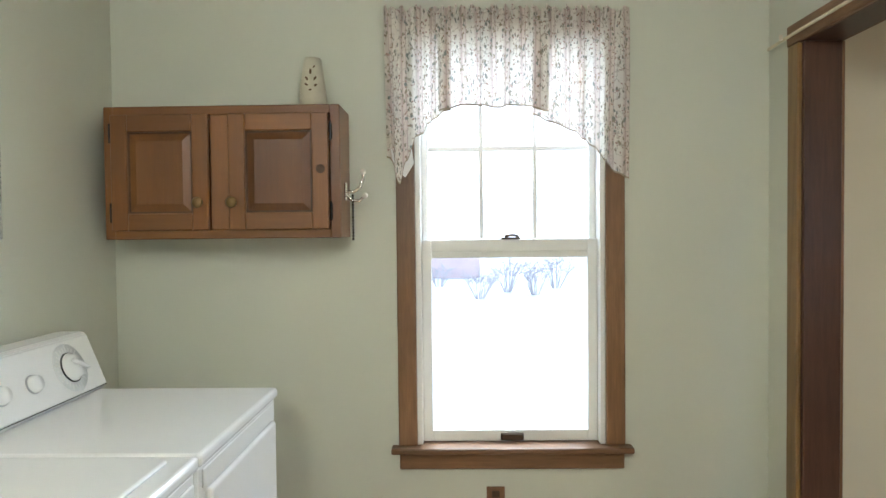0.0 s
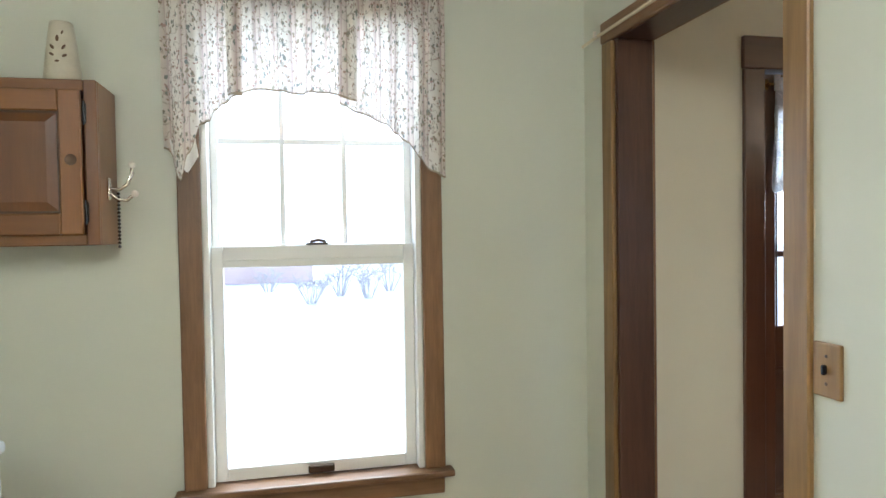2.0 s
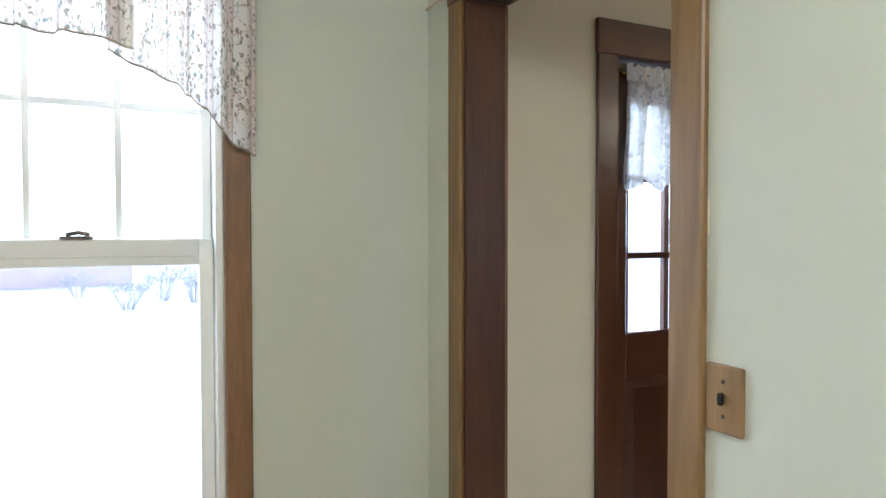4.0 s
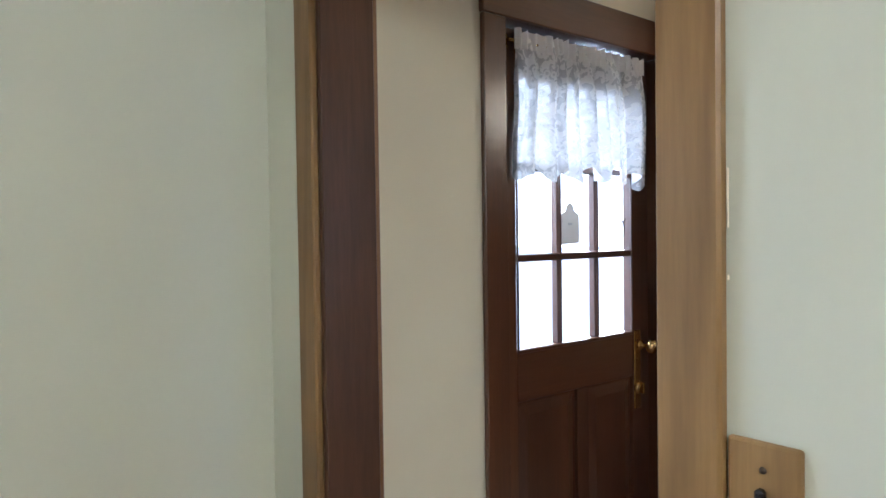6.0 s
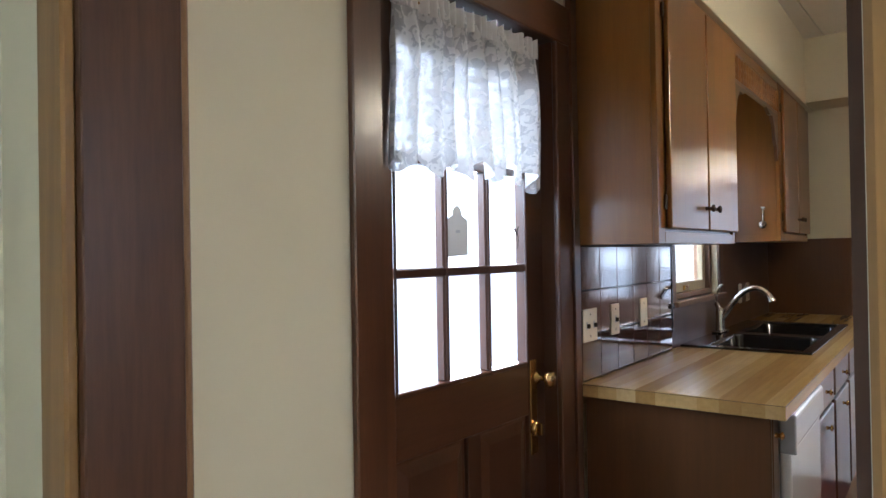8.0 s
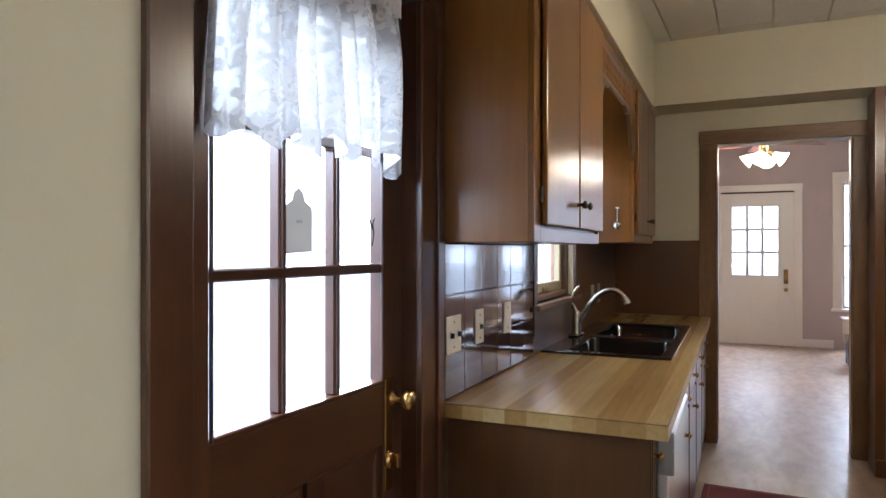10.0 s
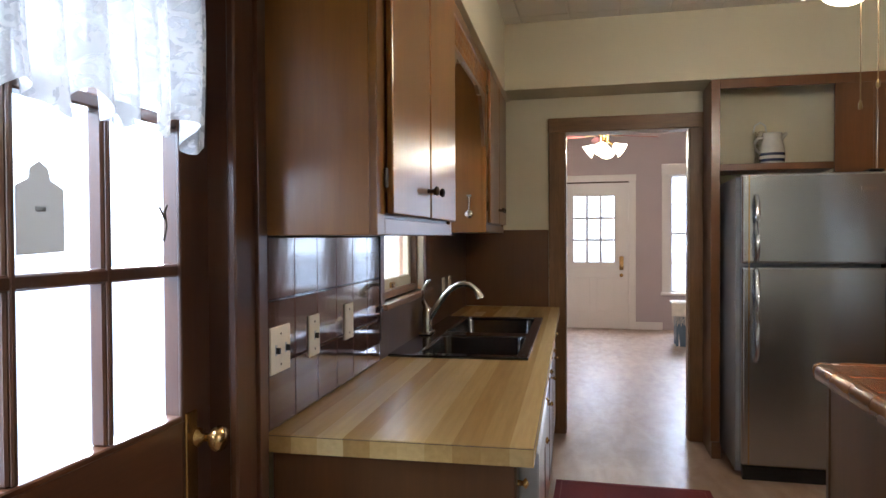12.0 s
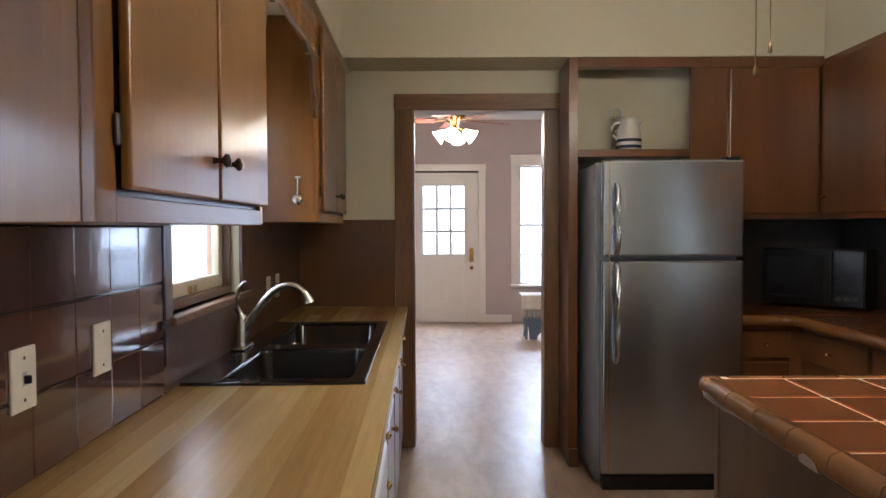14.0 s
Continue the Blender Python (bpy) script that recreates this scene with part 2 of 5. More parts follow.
def flooring():
    m, nt, b = mat("worn_tan_sheet_floor")
    v = coords(nt, (0.25, 1, 1))
    broad, fine = noisy(nt, v, 7, 5, 0.6, 0.6), noisy(nt, v, 60, 4)
    stain = noisy(nt, coords(nt), 1.6, 4)
    c = ramp(nt, broad, [(0.25, (0.27, 0.175, 0.115)), (0.75, (0.40, 0.28, 0.19))])
    c = mixc(nt, 0.6, c, ramp(nt, stain, [(0.3, (0.80, 0.76, 0.74)), (0.7, (1.08, 1.06, 1.04))]), "MULTIPLY")
    scuff = noisy(nt, coords(nt, (0.5, 1, 1)), 11, 6, 0.65, 0.4)
    c = mixc(nt, 0.28, c, ramp(nt, scuff, [(0.35, (0.74, 0.71, 0.69)), (0.6, (1.05, 1.04, 1.03))]), "MULTIPLY")
    link(nt, c, b.inputs["Base Color"])
    rr = ramp(nt, scuff, [(0.35, (0.43,) * 3), (0.65, (0.30,) * 3)])
    link(nt, rr, b.inputs["Roughness"])
    bump(nt, b, fine, 0.08, 0.002)
    return m


def fabric_floral():
    """Cream cotton: taupe and rose stripes, trailing vines, leaves and small flowers. Its UV is in metres of cloth."""
    m, nt, b = mat("floral_striped_cotton")
    uv, sep = nt.nodes.new("ShaderNodeUVMap"), nt.nodes.new("ShaderNodeSeparateXYZ")
    link(nt, uv.outputs[0], sep.inputs[0])
    w, fr = nt.nodes.new("ShaderNodeMath"), nt.nodes.new("ShaderNodeMath")
    w.operation, w.inputs[1].default_value, fr.operation = "MULTIPLY", 11.0, "FRACT"
    link(nt, sep.outputs[0], w.inputs[0])
    link(nt, w.outputs[0], fr.inputs[0])
    cream = (0.74, 0.70, 0.63)
    col = ramp(nt, fr.outputs[0], [(0.0, cream), (0.24, (0.50, 0.40, 0.36)), (0.28, (0.68, 0.60, 0.54)), (0.44, (0.66, 0.59, 0.53)), (0.49, (0.48, 0.39, 0.35)), (0.53, cream)])
    warp = nt.nodes.new("ShaderNodeTexNoise")
    warp.inputs["Scale"].default_value, warp.inputs["Detail"].default_value = 55.0, 2.0
    link(nt, uv.outputs[0], warp.inputs["Vector"])
    add = nt.nodes.new("ShaderNodeVectorMath")
    add.operation, add.inputs[1].default_value = "MULTIPLY_ADD", (0.022, 0.022, 0.0)
    link(nt, warp.outputs["Color"], add.inputs[0])
    link(nt, uv.outputs[0], add.inputs[2])
    vine = noisy(nt, add.outputs[0], 20, 1)
    col = mixc(nt, ramp(nt, vine, [(0.455, (0, 0, 0)), (0.478, (0.85,) * 3), (0.50, (0, 0, 0))]), col, (0.36, 0.31, 0.24))
    for scale, sx, sz, lo, hi, tones in (
        (1.0, 62, 40, 0.27, 0.34, [(0.40, (0.22, 0.24, 0.22)), (0.60, (0.30, 0.26, 0.19))]),
        (1.0, 50, 66, 0.20, 0.27, [(0.40, (0.40, 0.27, 0.24)), (0.60, (0.30, 0.22, 0.16))]),
    ):
        mp = nt.nodes.new("ShaderNodeMapping")
        mp.inputs["Scale"].default_value = (sx, sz, 1)
        link(nt, add.outputs[0], mp.inputs[0])
        vor = nt.nodes.new("ShaderNodeTexVoronoi")
        vor.inputs["Scale"].default_value = scale
        link(nt, mp.outputs[0], vor.inputs["Vector"])
        mask = ramp(nt, vor.outputs["Distance"], [(lo, (1, 1, 1)), (hi, (0, 0, 0))])
        col = mixc(nt, mask, col, ramp(nt, noisy(nt, uv.outputs[0], 30, 1), tones))
    link(nt, col, b.inputs["Base Color"])
    b.inputs["Roughness"].default_value = 0.9
    tr, mx = nt.nodes.new("ShaderNodeBsdfTranslucent"), nt.nodes.new("ShaderNodeMixShader")
    link(nt, col, tr.inputs[0])
    mx.inputs[0].default_value = 0.26
    link(nt, b.outputs[0], mx.inputs[1])
    link(nt, tr.outputs[0], mx.inputs[2])
    link(nt, mx.outputs[0], nt.nodes["Material Output"].inputs[0])
    bump(nt, b, noisy(nt, coords(nt), 400, 2), 0.1, 0.001)
    return m


def lace():
    """White lace: close-woven leaves, rings and scallops on a sheer net. Its UV is in metres of cloth."""
    m, nt, b = mat("white_lace")
    uv = nt.nodes.new("ShaderNodeUVMap")
    vor = nt.nodes.new("ShaderNodeTexVoronoi")
    vor.inputs["Scale"].default_value = 30
    link(nt, uv.outputs[0], vor.inputs["Vector"])
    ring = ramp(nt, vor.outputs["Distance"], [(0.16, (0.45,) * 3), (0.22, (1.0,) * 3), (0.34, (1.0,) * 3), (0.42, (0.35,) * 3)])
    leaf = ramp(nt, noisy(nt, uv.outputs[0], 26, 3, 0.5, 1.2), [(0.50, (0.0,) * 3), (0.54, (1.0,) * 3)])
    net = ramp(nt, noisy(nt, uv.outputs[0], 260, 1), [(0.42, (0.55,) * 3), (0.58, (1.0,) * 3)])
    weave = mixc(nt, 1.0, ring, leaf, "SCREEN")
    alpha = ramp(nt, mixc(nt, 0.35, weave, net), [(0.15, (0.66,) * 3), (0.75, (0.99,) * 3)])
    link(nt, ramp(nt, weave, [(0.3, (0.62, 0.63, 0.65)), (0.8, (0.86, 0.86, 0.85))]), b.inputs["Base Color"])
    b.inputs["Roughness"].default_value = 0.9
    tr = nt.nodes.new("ShaderNodeBsdfTranslucent")
    tr.inputs[0].default_value = (0.60, 0.59, 0.58, 1)
    m1, m2, tp = nt.nodes.new("ShaderNodeMixShader"), nt.nodes.new("ShaderNodeMixShader"), nt.nodes.new("ShaderNodeBsdfTransparent")
    m1.inputs[0].default_value = 0.18
    link(nt, b.outputs[0], m1.inputs[1])
    link(nt, tr.outputs[0], m1.inputs[2])
    link(nt, alpha, m2.inputs[0])
    link(nt, tp.outputs[0], m2.inputs[1])
    link(nt, m1.outputs[0], m2.inputs[2])
    link(nt, m2.outputs[0], nt.nodes["Material Output"].inputs[0])
    bump(nt, b, weave, 0.4, 0.002)
    return m


def glass(name="window_glass", gloss=0.05):
    m, nt, b = mat(name)
    g, t, x = nt.nodes.new("ShaderNodeBsdfGlossy"), nt.nodes.new("ShaderNodeBsdfTransparent"), nt.nodes.new("ShaderNodeMixShader")
    g.inputs["Roughness"].default_value = 0.02
    x.inputs[0].default_value = gloss
    link(nt, t.outputs[0], x.inputs[1])
    link(nt, g.outputs[0], x.inputs[2])
    link(nt, x.outputs[0], nt.nodes["Material Output"].inputs[0])
    return m


def card():
    m, nt, b = mat("thin_cream_card")
    b.inputs["Base Color"].default_value = (0.62, 0.60, 0.56, 1)
    b.inputs["Roughness"].default_value = 0.9
    tr, mx = nt.nodes.new("ShaderNodeBsdfTranslucent"), nt.nodes.new("ShaderNodeMixShader")
    tr.inputs[0].default_value = (0.60, 0.58, 0.55, 1)
    mx.inputs[0].default_value = 0.25
    link(nt, b.outputs[0], mx.inputs[1])
    link(nt, tr.outputs[0], mx.inputs[2])
    link(nt, mx.outputs[0], nt.nodes["Material Output"].inputs[0])
    return m


STEEL, GREYSIDE, LAMINATE, FLOORING = steel(), grey_side(), laminate(), flooring()
FLORAL, LACE, GLASS = fabric_floral(), lace(), glass()
TILE_BROWN = tiles_dark("glossy_brown_tile", (0.060, 0.028, 0.023), (0.105, 0.050, 0.040), 0.07, 1.0)
TILE_TERRA = tiles_dark("terracotta_tile", (0.120, 0.036, 0.010), (0.21, 0.070, 0.018), 0.25)
TILE_EDGE = tiles_dark("mottled_edge_tile", (0.100, 0.037, 0.009), (0.20, 0.086, 0.022), 0.25)
GROUT_DARK = plain("dark_grout", (0.018, 0.012, 0.010), 0.8)
GROUT_LITE = plain("tan_grout", (0.52, 0.42, 0.32), 0.85)
RUG = paint("burgundy_rug_pile", (0.16, 0.018, 0.024), 0.95, 0.25, 220, 0.6)
SHADE_GLASS = glow("lit_frosted_glass", (1.0, 0.86, 0.62), 3.2)
CLEAR_GLASS = plain("clear_glass_handle", (0.70, 0.72, 0.72), 0.05, 0.0, 0.5)

# ---- building blocks ----


def bx(bm, x0, x1, y0, y1, z0, z1, bev=0.0, seg=1):
    r = bmesh.ops.create_cube(bm, size=1.0)
    bmesh.ops.transform(bm, matrix=Matrix.LocRotScale(((x0 + x1) / 2, (y0 + y1) / 2, (z0 + z1) / 2), None, (abs(x1 - x0), abs(y1 - y0), abs(z1 - z0))), verts=r["verts"])
    if bev:
        es = list({e for v in r["verts"] for e in v.link_edges})
        bmesh.ops.bevel(bm, geom=es, offset=bev, segments=seg, profile=0.5, affect="EDGES")
    return bm


def cub(x0, x1, y0, y1, z0, z1, bev=0.0, seg=1):
    return bx(bmesh.new(), x0, x1, y0, y1, z0, z1, bev, seg)


def cap(bm, ring):
    """A flat end with a sharp rim."""
    f = bm.faces.new(ring)
    for e in f.edges:
        e.smooth = False


def extrude(bm, outline, place):
    """Two copies of an outline, place(a, b, 0) and place(a, b, 1), joined into a solid."""
    a, b = ([bm.verts.new(place(p, q, k)) for p, q in outline] for k in (0, 1))
    n = len(outline)
    for i in range(n):
        bm.faces.new((a[i], a[(i + 1) % n], b[(i + 1) % n], b[i]))
    cap(bm, a)
    cap(bm, b)
    return bm


def lathe(bm, prof, n=20, m=None, close=False):
    """Turns a profile of (radius, height) round z, then moves it by m."""
    m = m or Matrix()
    rings = []
    for r, z in prof:
        rings.append([bm.verts.new(m @ Vector((r * math.cos(2 * math.pi * k / n), r * math.sin(2 * math.pi * k / n), z))) for k in range(n)])
    for a, b in zip(rings, rings[1:]):
        for k in range(n):
            f = bm.faces.new((a[k], a[(k + 1) % n], b[(k + 1) % n], b[k]))
            f.smooth = True
    if close:
        cap(bm, rings[0])
        cap(bm, rings[-1])
    return bm


def tube(bm, pts, r, n=10, taper=None):
    """A round bar along points."""
    pts = [Vector(p) for p in pts]
    rings = []
    for i, p in enumerate(pts):
        d = (pts[min(i + 1, len(pts) - 1)] - pts[max(i - 1, 0)]).normalized()
        q = d.to_track_quat("Z", "Y").to_matrix()
        rad = r if taper is None else r + (taper - r) * i / (len(pts) - 1)
        rings.append([bm.verts.new(p + q @ Vector((rad * math.cos(2 * math.pi * k / n), rad * math.sin(2 * math.pi * k / n), 0))) for k in range(n)])
    for a, b in zip(rings, rings[1:]):
        for k in range(n):
            f = bm.faces.new((a[k], a[(k + 1) % n], b[(k + 1) % n], b[k]))
            f.smooth = True
    cap(bm, rings[0])
    cap(bm, rings[-1])
    return bm


def obj(name, bm, material):
    bmesh.ops.recalc_face_normals(bm, faces=bm.faces)
    me = bpy.data.meshes.new(name)
    bm.to_mesh(me)
    bm.free()
    me.materials.append(material)
    return new(name, me)


def part(name, bm, material, parent, label=""):
    ob = obj(name, bm, material)
    ob.parent = parent
    return tagged(ob, label) if label else ob


def struct(name, bm, material, label):
    return tagged(obj(name, bm, material), label, kind="structure")


def thing(name, label, category, m=None, group="", kind=""):
    e = new(name)
    e.empty_display_size = 0.1
    e.matrix_basis = m or Matrix()
    return tagged(e, label, category, group, kind)


def panel_raised(bm, x0, x1, z0, z1, y, depth=0.012, bevel=0.03):
    """A raised field on the plane y, rising towards -y, with a sloped edge all round."""
    a = [(x0, y, z0), (x1, y, z0), (x1, y, z1), (x0, y, z1)]
    b = [(x0 + bevel, y - depth, z0 + bevel), (x1 - bevel, y - depth, z0 + bevel), (x1 - bevel, y - depth, z1 - bevel), (x0 + bevel, y - depth, z1 - bevel)]
    va, vb = [bm.verts.new(p) for p in a], [bm.verts.new(p) for p in b]
    for k in range(4):
        bm.faces.new((va[k], va[(k + 1) % 4], vb[(k + 1) % 4], vb[k]))
    bm.faces.new(vb)
    return bm

# ---- the shell ----
NW = 2.72          # inner face of the north wall
H_L, H_K = 2.45, 2.72
struct("floor", bx(cub(-1.6, 6.30, -2.2, 2.90, -0.12, 0.0), 6.30, 11.85, -1.3, 2.95, -0.12, 0.0), FLOORING, "worn tan sheet floor with a soft sheen")


def wall_with_hole(x0, x1, y0, y1, z1, holes, axis):
    """A wall block with rectangular openings (a0, a1, z0, z1) along its axis."""
    bm = bmesh.new()
    lo, hi = (x0, x1) if axis == "x" else (y0, y1)

    def blk(a, b, c, d):
        if b - a > 1e-4 and d - c > 1e-4:
            bx(bm, a, b, y0, y1, c, d) if axis == "x" else bx(bm, x0, x1, a, b, c, d)

    at = lo
    for a, b, c, d in sorted(holes):
        blk(at, a, 0, z1)
        blk(a, b, 0, c)
        blk(a, b, d, z1)
        at = b
    blk(at, hi, 0, z1)
    return bm


struct("wall_north_laundry", wall_with_hole(-1.49, 1.41, NW, NW + 0.16, H_L, [(-0.10, 0.665, 0.50, 2.20)], "x"), WALL_GREEN, "pale sage painted laundry wall with a window")
struct("wall_north_kitchen", wall_with_hole(1.41, 3.06, NW + 0.003, NW + 0.16, H_K, [(2.115, 2.985, 0.0, 2.07)], "x"), WALL_CREAM, "cream painted kitchen wall beside the back door")
struct("wall_west", cub(-1.49, -1.33, -2.1, NW, 0, H_L), WALL_GREEN, "pale sage painted laundry wall behind the dryer")
struct("wall_south_laundry", cub(-1.49, 1.32, -2.2, -2.1, 0, H_L), WALL_GREEN, "pale sage painted laundry wall")
struct("wall_east_laundry", wall_with_hole(1.32, 1.41, -2.1, NW, H_L, [(1.63, 2.466, 0, 2.075)], "y"), WALL_GREEN, "pale sage painted wall with a cased opening")
struct("wall_west_kitchen", wall_with_hole(1.41, 1.45, -0.62, NW + 0.003, H_K, [(1.63, 2.466, 0, 2.075)], "y"), WALL_CREAM, "cream painted kitchen wall with a cased opening")
struct("ceiling_laundry", cub(-1.49, 1.41, -2.2, NW + 0.16, H_L, H_L + 0.1), CEIL_WHITE, "white painted laundry ceiling")

# kitchen ceiling of boards with open joints, one mesh
_bm = bmesh.new()
for k in range(12):
    bx(_bm, 1.41, 6.36, -0.62 + k * 0.30, -0.62 + k * 0.30 + 0.293, H_K, H_K + 0.02, 0.004)
for k in range(5):
    bx(_bm, 2.2 + k * 0.9, 2.205 + k * 0.9, -0.62, 2.98, H_K - 0.003, H_K)
bx(_bm, 1.41, 6.36, -0.62, 3.1, H_K + 0.02, H_K + 0.1)
struct("ceiling_kitchen", _bm, CEIL_WHITE, "painted board ceiling in the kitchen")

# the north run of the kitchen stands slightly askew to the rest
TH = 2.0
RUN = pose(3.10, 2.705, 0, 0, 0, TH)


def run_struct(name, bm, material, label):
    ob = struct(name, bm, material, label)
    ob.matrix_basis = RUN
    return ob


WU0, WU1, WZ0, WZ1 = 1.06, 1.84, 1.085, 1.98
run_struct("wall_north_sink", wall_with_hole(-0.03, 3.35, 0.012, 0.17, H_K, [(WU0, WU1, WZ0, WZ1)], "x"), WALL_CREAM, "cream painted wall over the sink run")
struct("wall_far_kitchen", wall_with_hole(6.245, 6.365, -0.62, 2.95, 2.95, [(1.318, 2.12, 0, 2.058)], "y"), WALL_CREAM, "cream painted far kitchen wall with a cased doorway")
struct("wall_south_kitchen", wall_with_hole(1.45, 6.245, -0.62, -0.50, H_K, [(1.75, 2.55, 0.95, 2.10)], "x"), WALL_CREAM, "cream painted kitchen wall behind the cabinets")
run_struct("soffit_north", cub(0.0, 3.2, -0.315, 0.012, 2.285, H_K, 0.003), WALL_CREAM, "cream boxed soffit above the wall cabinets")
struct("soffit_far", cub(5.923, 6.245, -0.50, 2.56, 2.295, H_K, 0.003), WALL_CREAM, "cream boxed soffit above the doorway")
struct("soffit_south", cub(3.05, 5.923, -0.50, -0.18, 2.275, H_K, 0.003), WALL_CREAM, "cream boxed soffit above the cabinets")

# living room
struct("wall_far_living_room", wall_with_hole(11.672, 11.82, -1.2, 2.95, 2.95, [(-0.72, -0.135, 0.54, 2.225), (0.30, 0.885, 0.54, 2.225), (1.46, 2.40, 0, 2.15)], "y"), WALL_MAUVE, "dusty mauve living room wall")
struct("wall_north_living_room", cub(6.365, 11.672, 2.83, 2.95, 0, 2.95), WALL_MAUVE, "dusty mauve living room side wall")
struct("wall_south_living_room", cub(6.365, 11.82, -1.3, -1.2, 0, 2.95), WALL_MAUVE, "dusty mauve living room side wall")
struct("wall_near_living_room", wall_with_hole(6.365, 6.372, -1.2, 2.83, 2.95, [(1.318, 2.12, 0, 2.058)], "y"), WALL_MAUVE, "dusty mauve living room wall with doorway")
struct("ceiling_living_room", cub(6.25, 11.82, -1.3, 2.95, 2.87, 2.97), CEIL_WHITE, "white painted living room ceiling")
_bm = bmesh.new()
bx(_bm, 11.655, 11.672, 0.99, 1.36, 0, 0.11, 0.004)
bx(_bm, 11.655, 11.672, 2.50, 2.83, 0, 0.11, 0.004)
bx(_bm, 11.655, 11.672, -1.2, 0.2, 0, 0.11, 0.004)
struct("baseboard", _bm, DOOR_WHITE, "off-white painted baseboard")

# ---- cased opening between laundry and kitchen ----
t = tagged(thing("doorway_trim", "brown stained wood casing round an open doorway", "door frame", pose(1.32, 1.63, 0)), kind="structure")
part("casing", cub(-0.018, 0.0, 0.832, 0.908, 0, 2.066, 0.004), CASING_LITE, t)
part("casing", cub(-0.018, 0.0, -0.082, -0.002, 0, 2.066, 0.004), CASING_LITE, t)
part("head_casing", cub(-0.020, 0.0, -0.086, 0.912, 2.066, 2.142, 0.004), CASING_Y, t)
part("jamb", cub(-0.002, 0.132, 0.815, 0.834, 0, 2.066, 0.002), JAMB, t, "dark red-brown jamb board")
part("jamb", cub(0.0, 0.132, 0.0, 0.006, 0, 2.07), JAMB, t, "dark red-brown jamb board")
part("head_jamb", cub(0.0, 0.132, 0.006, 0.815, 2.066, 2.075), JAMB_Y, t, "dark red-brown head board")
part("casing", cub(0.132, 0.144, 0.816, 0.93, 0, 2.066, 0.004), CASING, t)
part("casing", cub(0.132, 0.144, -0.082, 0.005, 0, 2.066, 0.004), CASING, t)
part("head_casing", cub(0.132, 0.146, -0.086, 0.935, 2.066, 2.142, 0.004), CASING_Y, t)
_bm = bmesh.new()
for z0, z1, wd in ((1.375, 1.440, 0.0013), (1.318, 1.324, 0.0016)):
    bx(_bm, -0.004, 0.0, -0.082 - wd, -0.082, z0, z1, 0.0006)
part("caulk_edge", _bm, IVORY, t, "chipped white paint along the casing")

c = thing("curtain_cord", "pale cord stretched along the head of the doorway", "cord", pose(1.295, 1.5, 2.1))
_bm = bmesh.new()
tube(_bm, [(0, -0.15, 0.01), (0, 0.3, 0.006), (0, 0.75, 0.002), (0, 1.05, 0.0), (-0.012, 1.15, -0.012)], 0.006, 8)
part("cord", _bm, ROPE, c)
_bm = bmesh.new()
tube(_bm, [(0.03, 1.05, 0.0), (-0.01, 1.05, 0.0)], 0.004, 8)
tube(_bm, [(-0.012, 1.05, -0.004), (-0.012, 1.05, 0.016)], 0.007, 8)
part("hook", _bm, IVORY, c)

# ---- laundry window ----
w = tagged(thing("window_1", "white double-hung window with brown stained casing", "window", pose(-0.177, NW, 0.0)), kind="structure")
W = 0.918
part("casing", cub(0, 0.076, -0.018, 0, 0.525, 2.18, 0.004), CASING, w)
part("casing", cub(W - 0.076, W, -0.018, 0, 0.525, 2.18, 0.004), CASING, w)
part("head_casing", cub(-0.004, W + 0.004, -0.020, 0, 2.18, 2.255, 0.004), CASING_H, w)
part("window_sill", cub(-0.028, W + 0.028, -0.055, 0.07, 0.500, 0.525, 0.006, 2), CASING_H, w)
part("apron", cub(0.004, W - 0.004, -0.020, 0, 0.430, 0.500, 0.004), CASING_H, w)
_bm = bmesh.new()
for a, b in ((0.077, 0.098), (W - 0.098, W - 0.077)):
    bx(_bm, a, b, 0.0, 0.155, 0.525, 2.20, 0.002)
bx(_bm, 0.098, W - 0.098, 0.0, 0.155, 2.175, 2.20, 0.002)
part("window_frame", _bm, TRIM_WHITE, w)


def sash(bm, x0, x1, y0, y1, z0, z1, st, bot, top):
    bx(bm, x0, x0 + st, y0, y1, z0, z1, 0.003)
    bx(bm, x1 - st, x1, y0, y1, z0, z1, 0.003)
    bx(bm, x0 + st, x1 - st, y0, y1, z0, z0 + bot, 0.003)
    bx(bm, x0 + st, x1 - st, y0, y1, z1 - top, z1, 0.003)
    return bm


_bm = sash(bmesh.new(), 0.099, W - 0.099, 0.075, 0.105, 1.331, 2.175, 0.028, 0.034, 0.04)
for x in (0.347, 0.570):
    bx(_bm, x - 0.009, x + 0.009, 0.078, 0.100, 1.365, 2.135, 0.002)
bx(_bm, 0.127, W - 0.127, 0.079, 0.099, 1.728, 1.747, 0.002)
part("upper_sash", _bm, TRIM_WHITE, w)
_bm = sash(bmesh.new(), 0.099, W - 0.099, 0.040, 0.072, 0.527, 1.362, 0.040, 0.046, 0.05)
bx(_bm, 0.133, W - 0.133, 0.045, 0.070, 1.285, 1.313, 0.003)
part("lower_sash", _bm, TRIM_WHITE, w)
for nm, z0, z1, y in (("pane", 1.362, 2.14, 0.088), ("pane", 0.566, 1.315, 0.058)):
    p = part(nm, cub(0.125, W - 0.125, y, y + 0.004, z0, z1), GLASS, w)
    p.visible_shadow = False
_bm = cub(0.425, 0.505, 0.030, 0.050, 1.362, 1.370, 0.002)
tube(_bm, [(0.44, 0.04, 1.374), (0.47, 0.038, 1.380), (0.498, 0.04, 1.374)], 0.006, 8)
part("sash_lock", _bm, BRONZE, w, "dark metal sash lock")
_bm = cub(0.418, 0.512, 0.030, 0.041, 0.531, 0.562, 0.004)
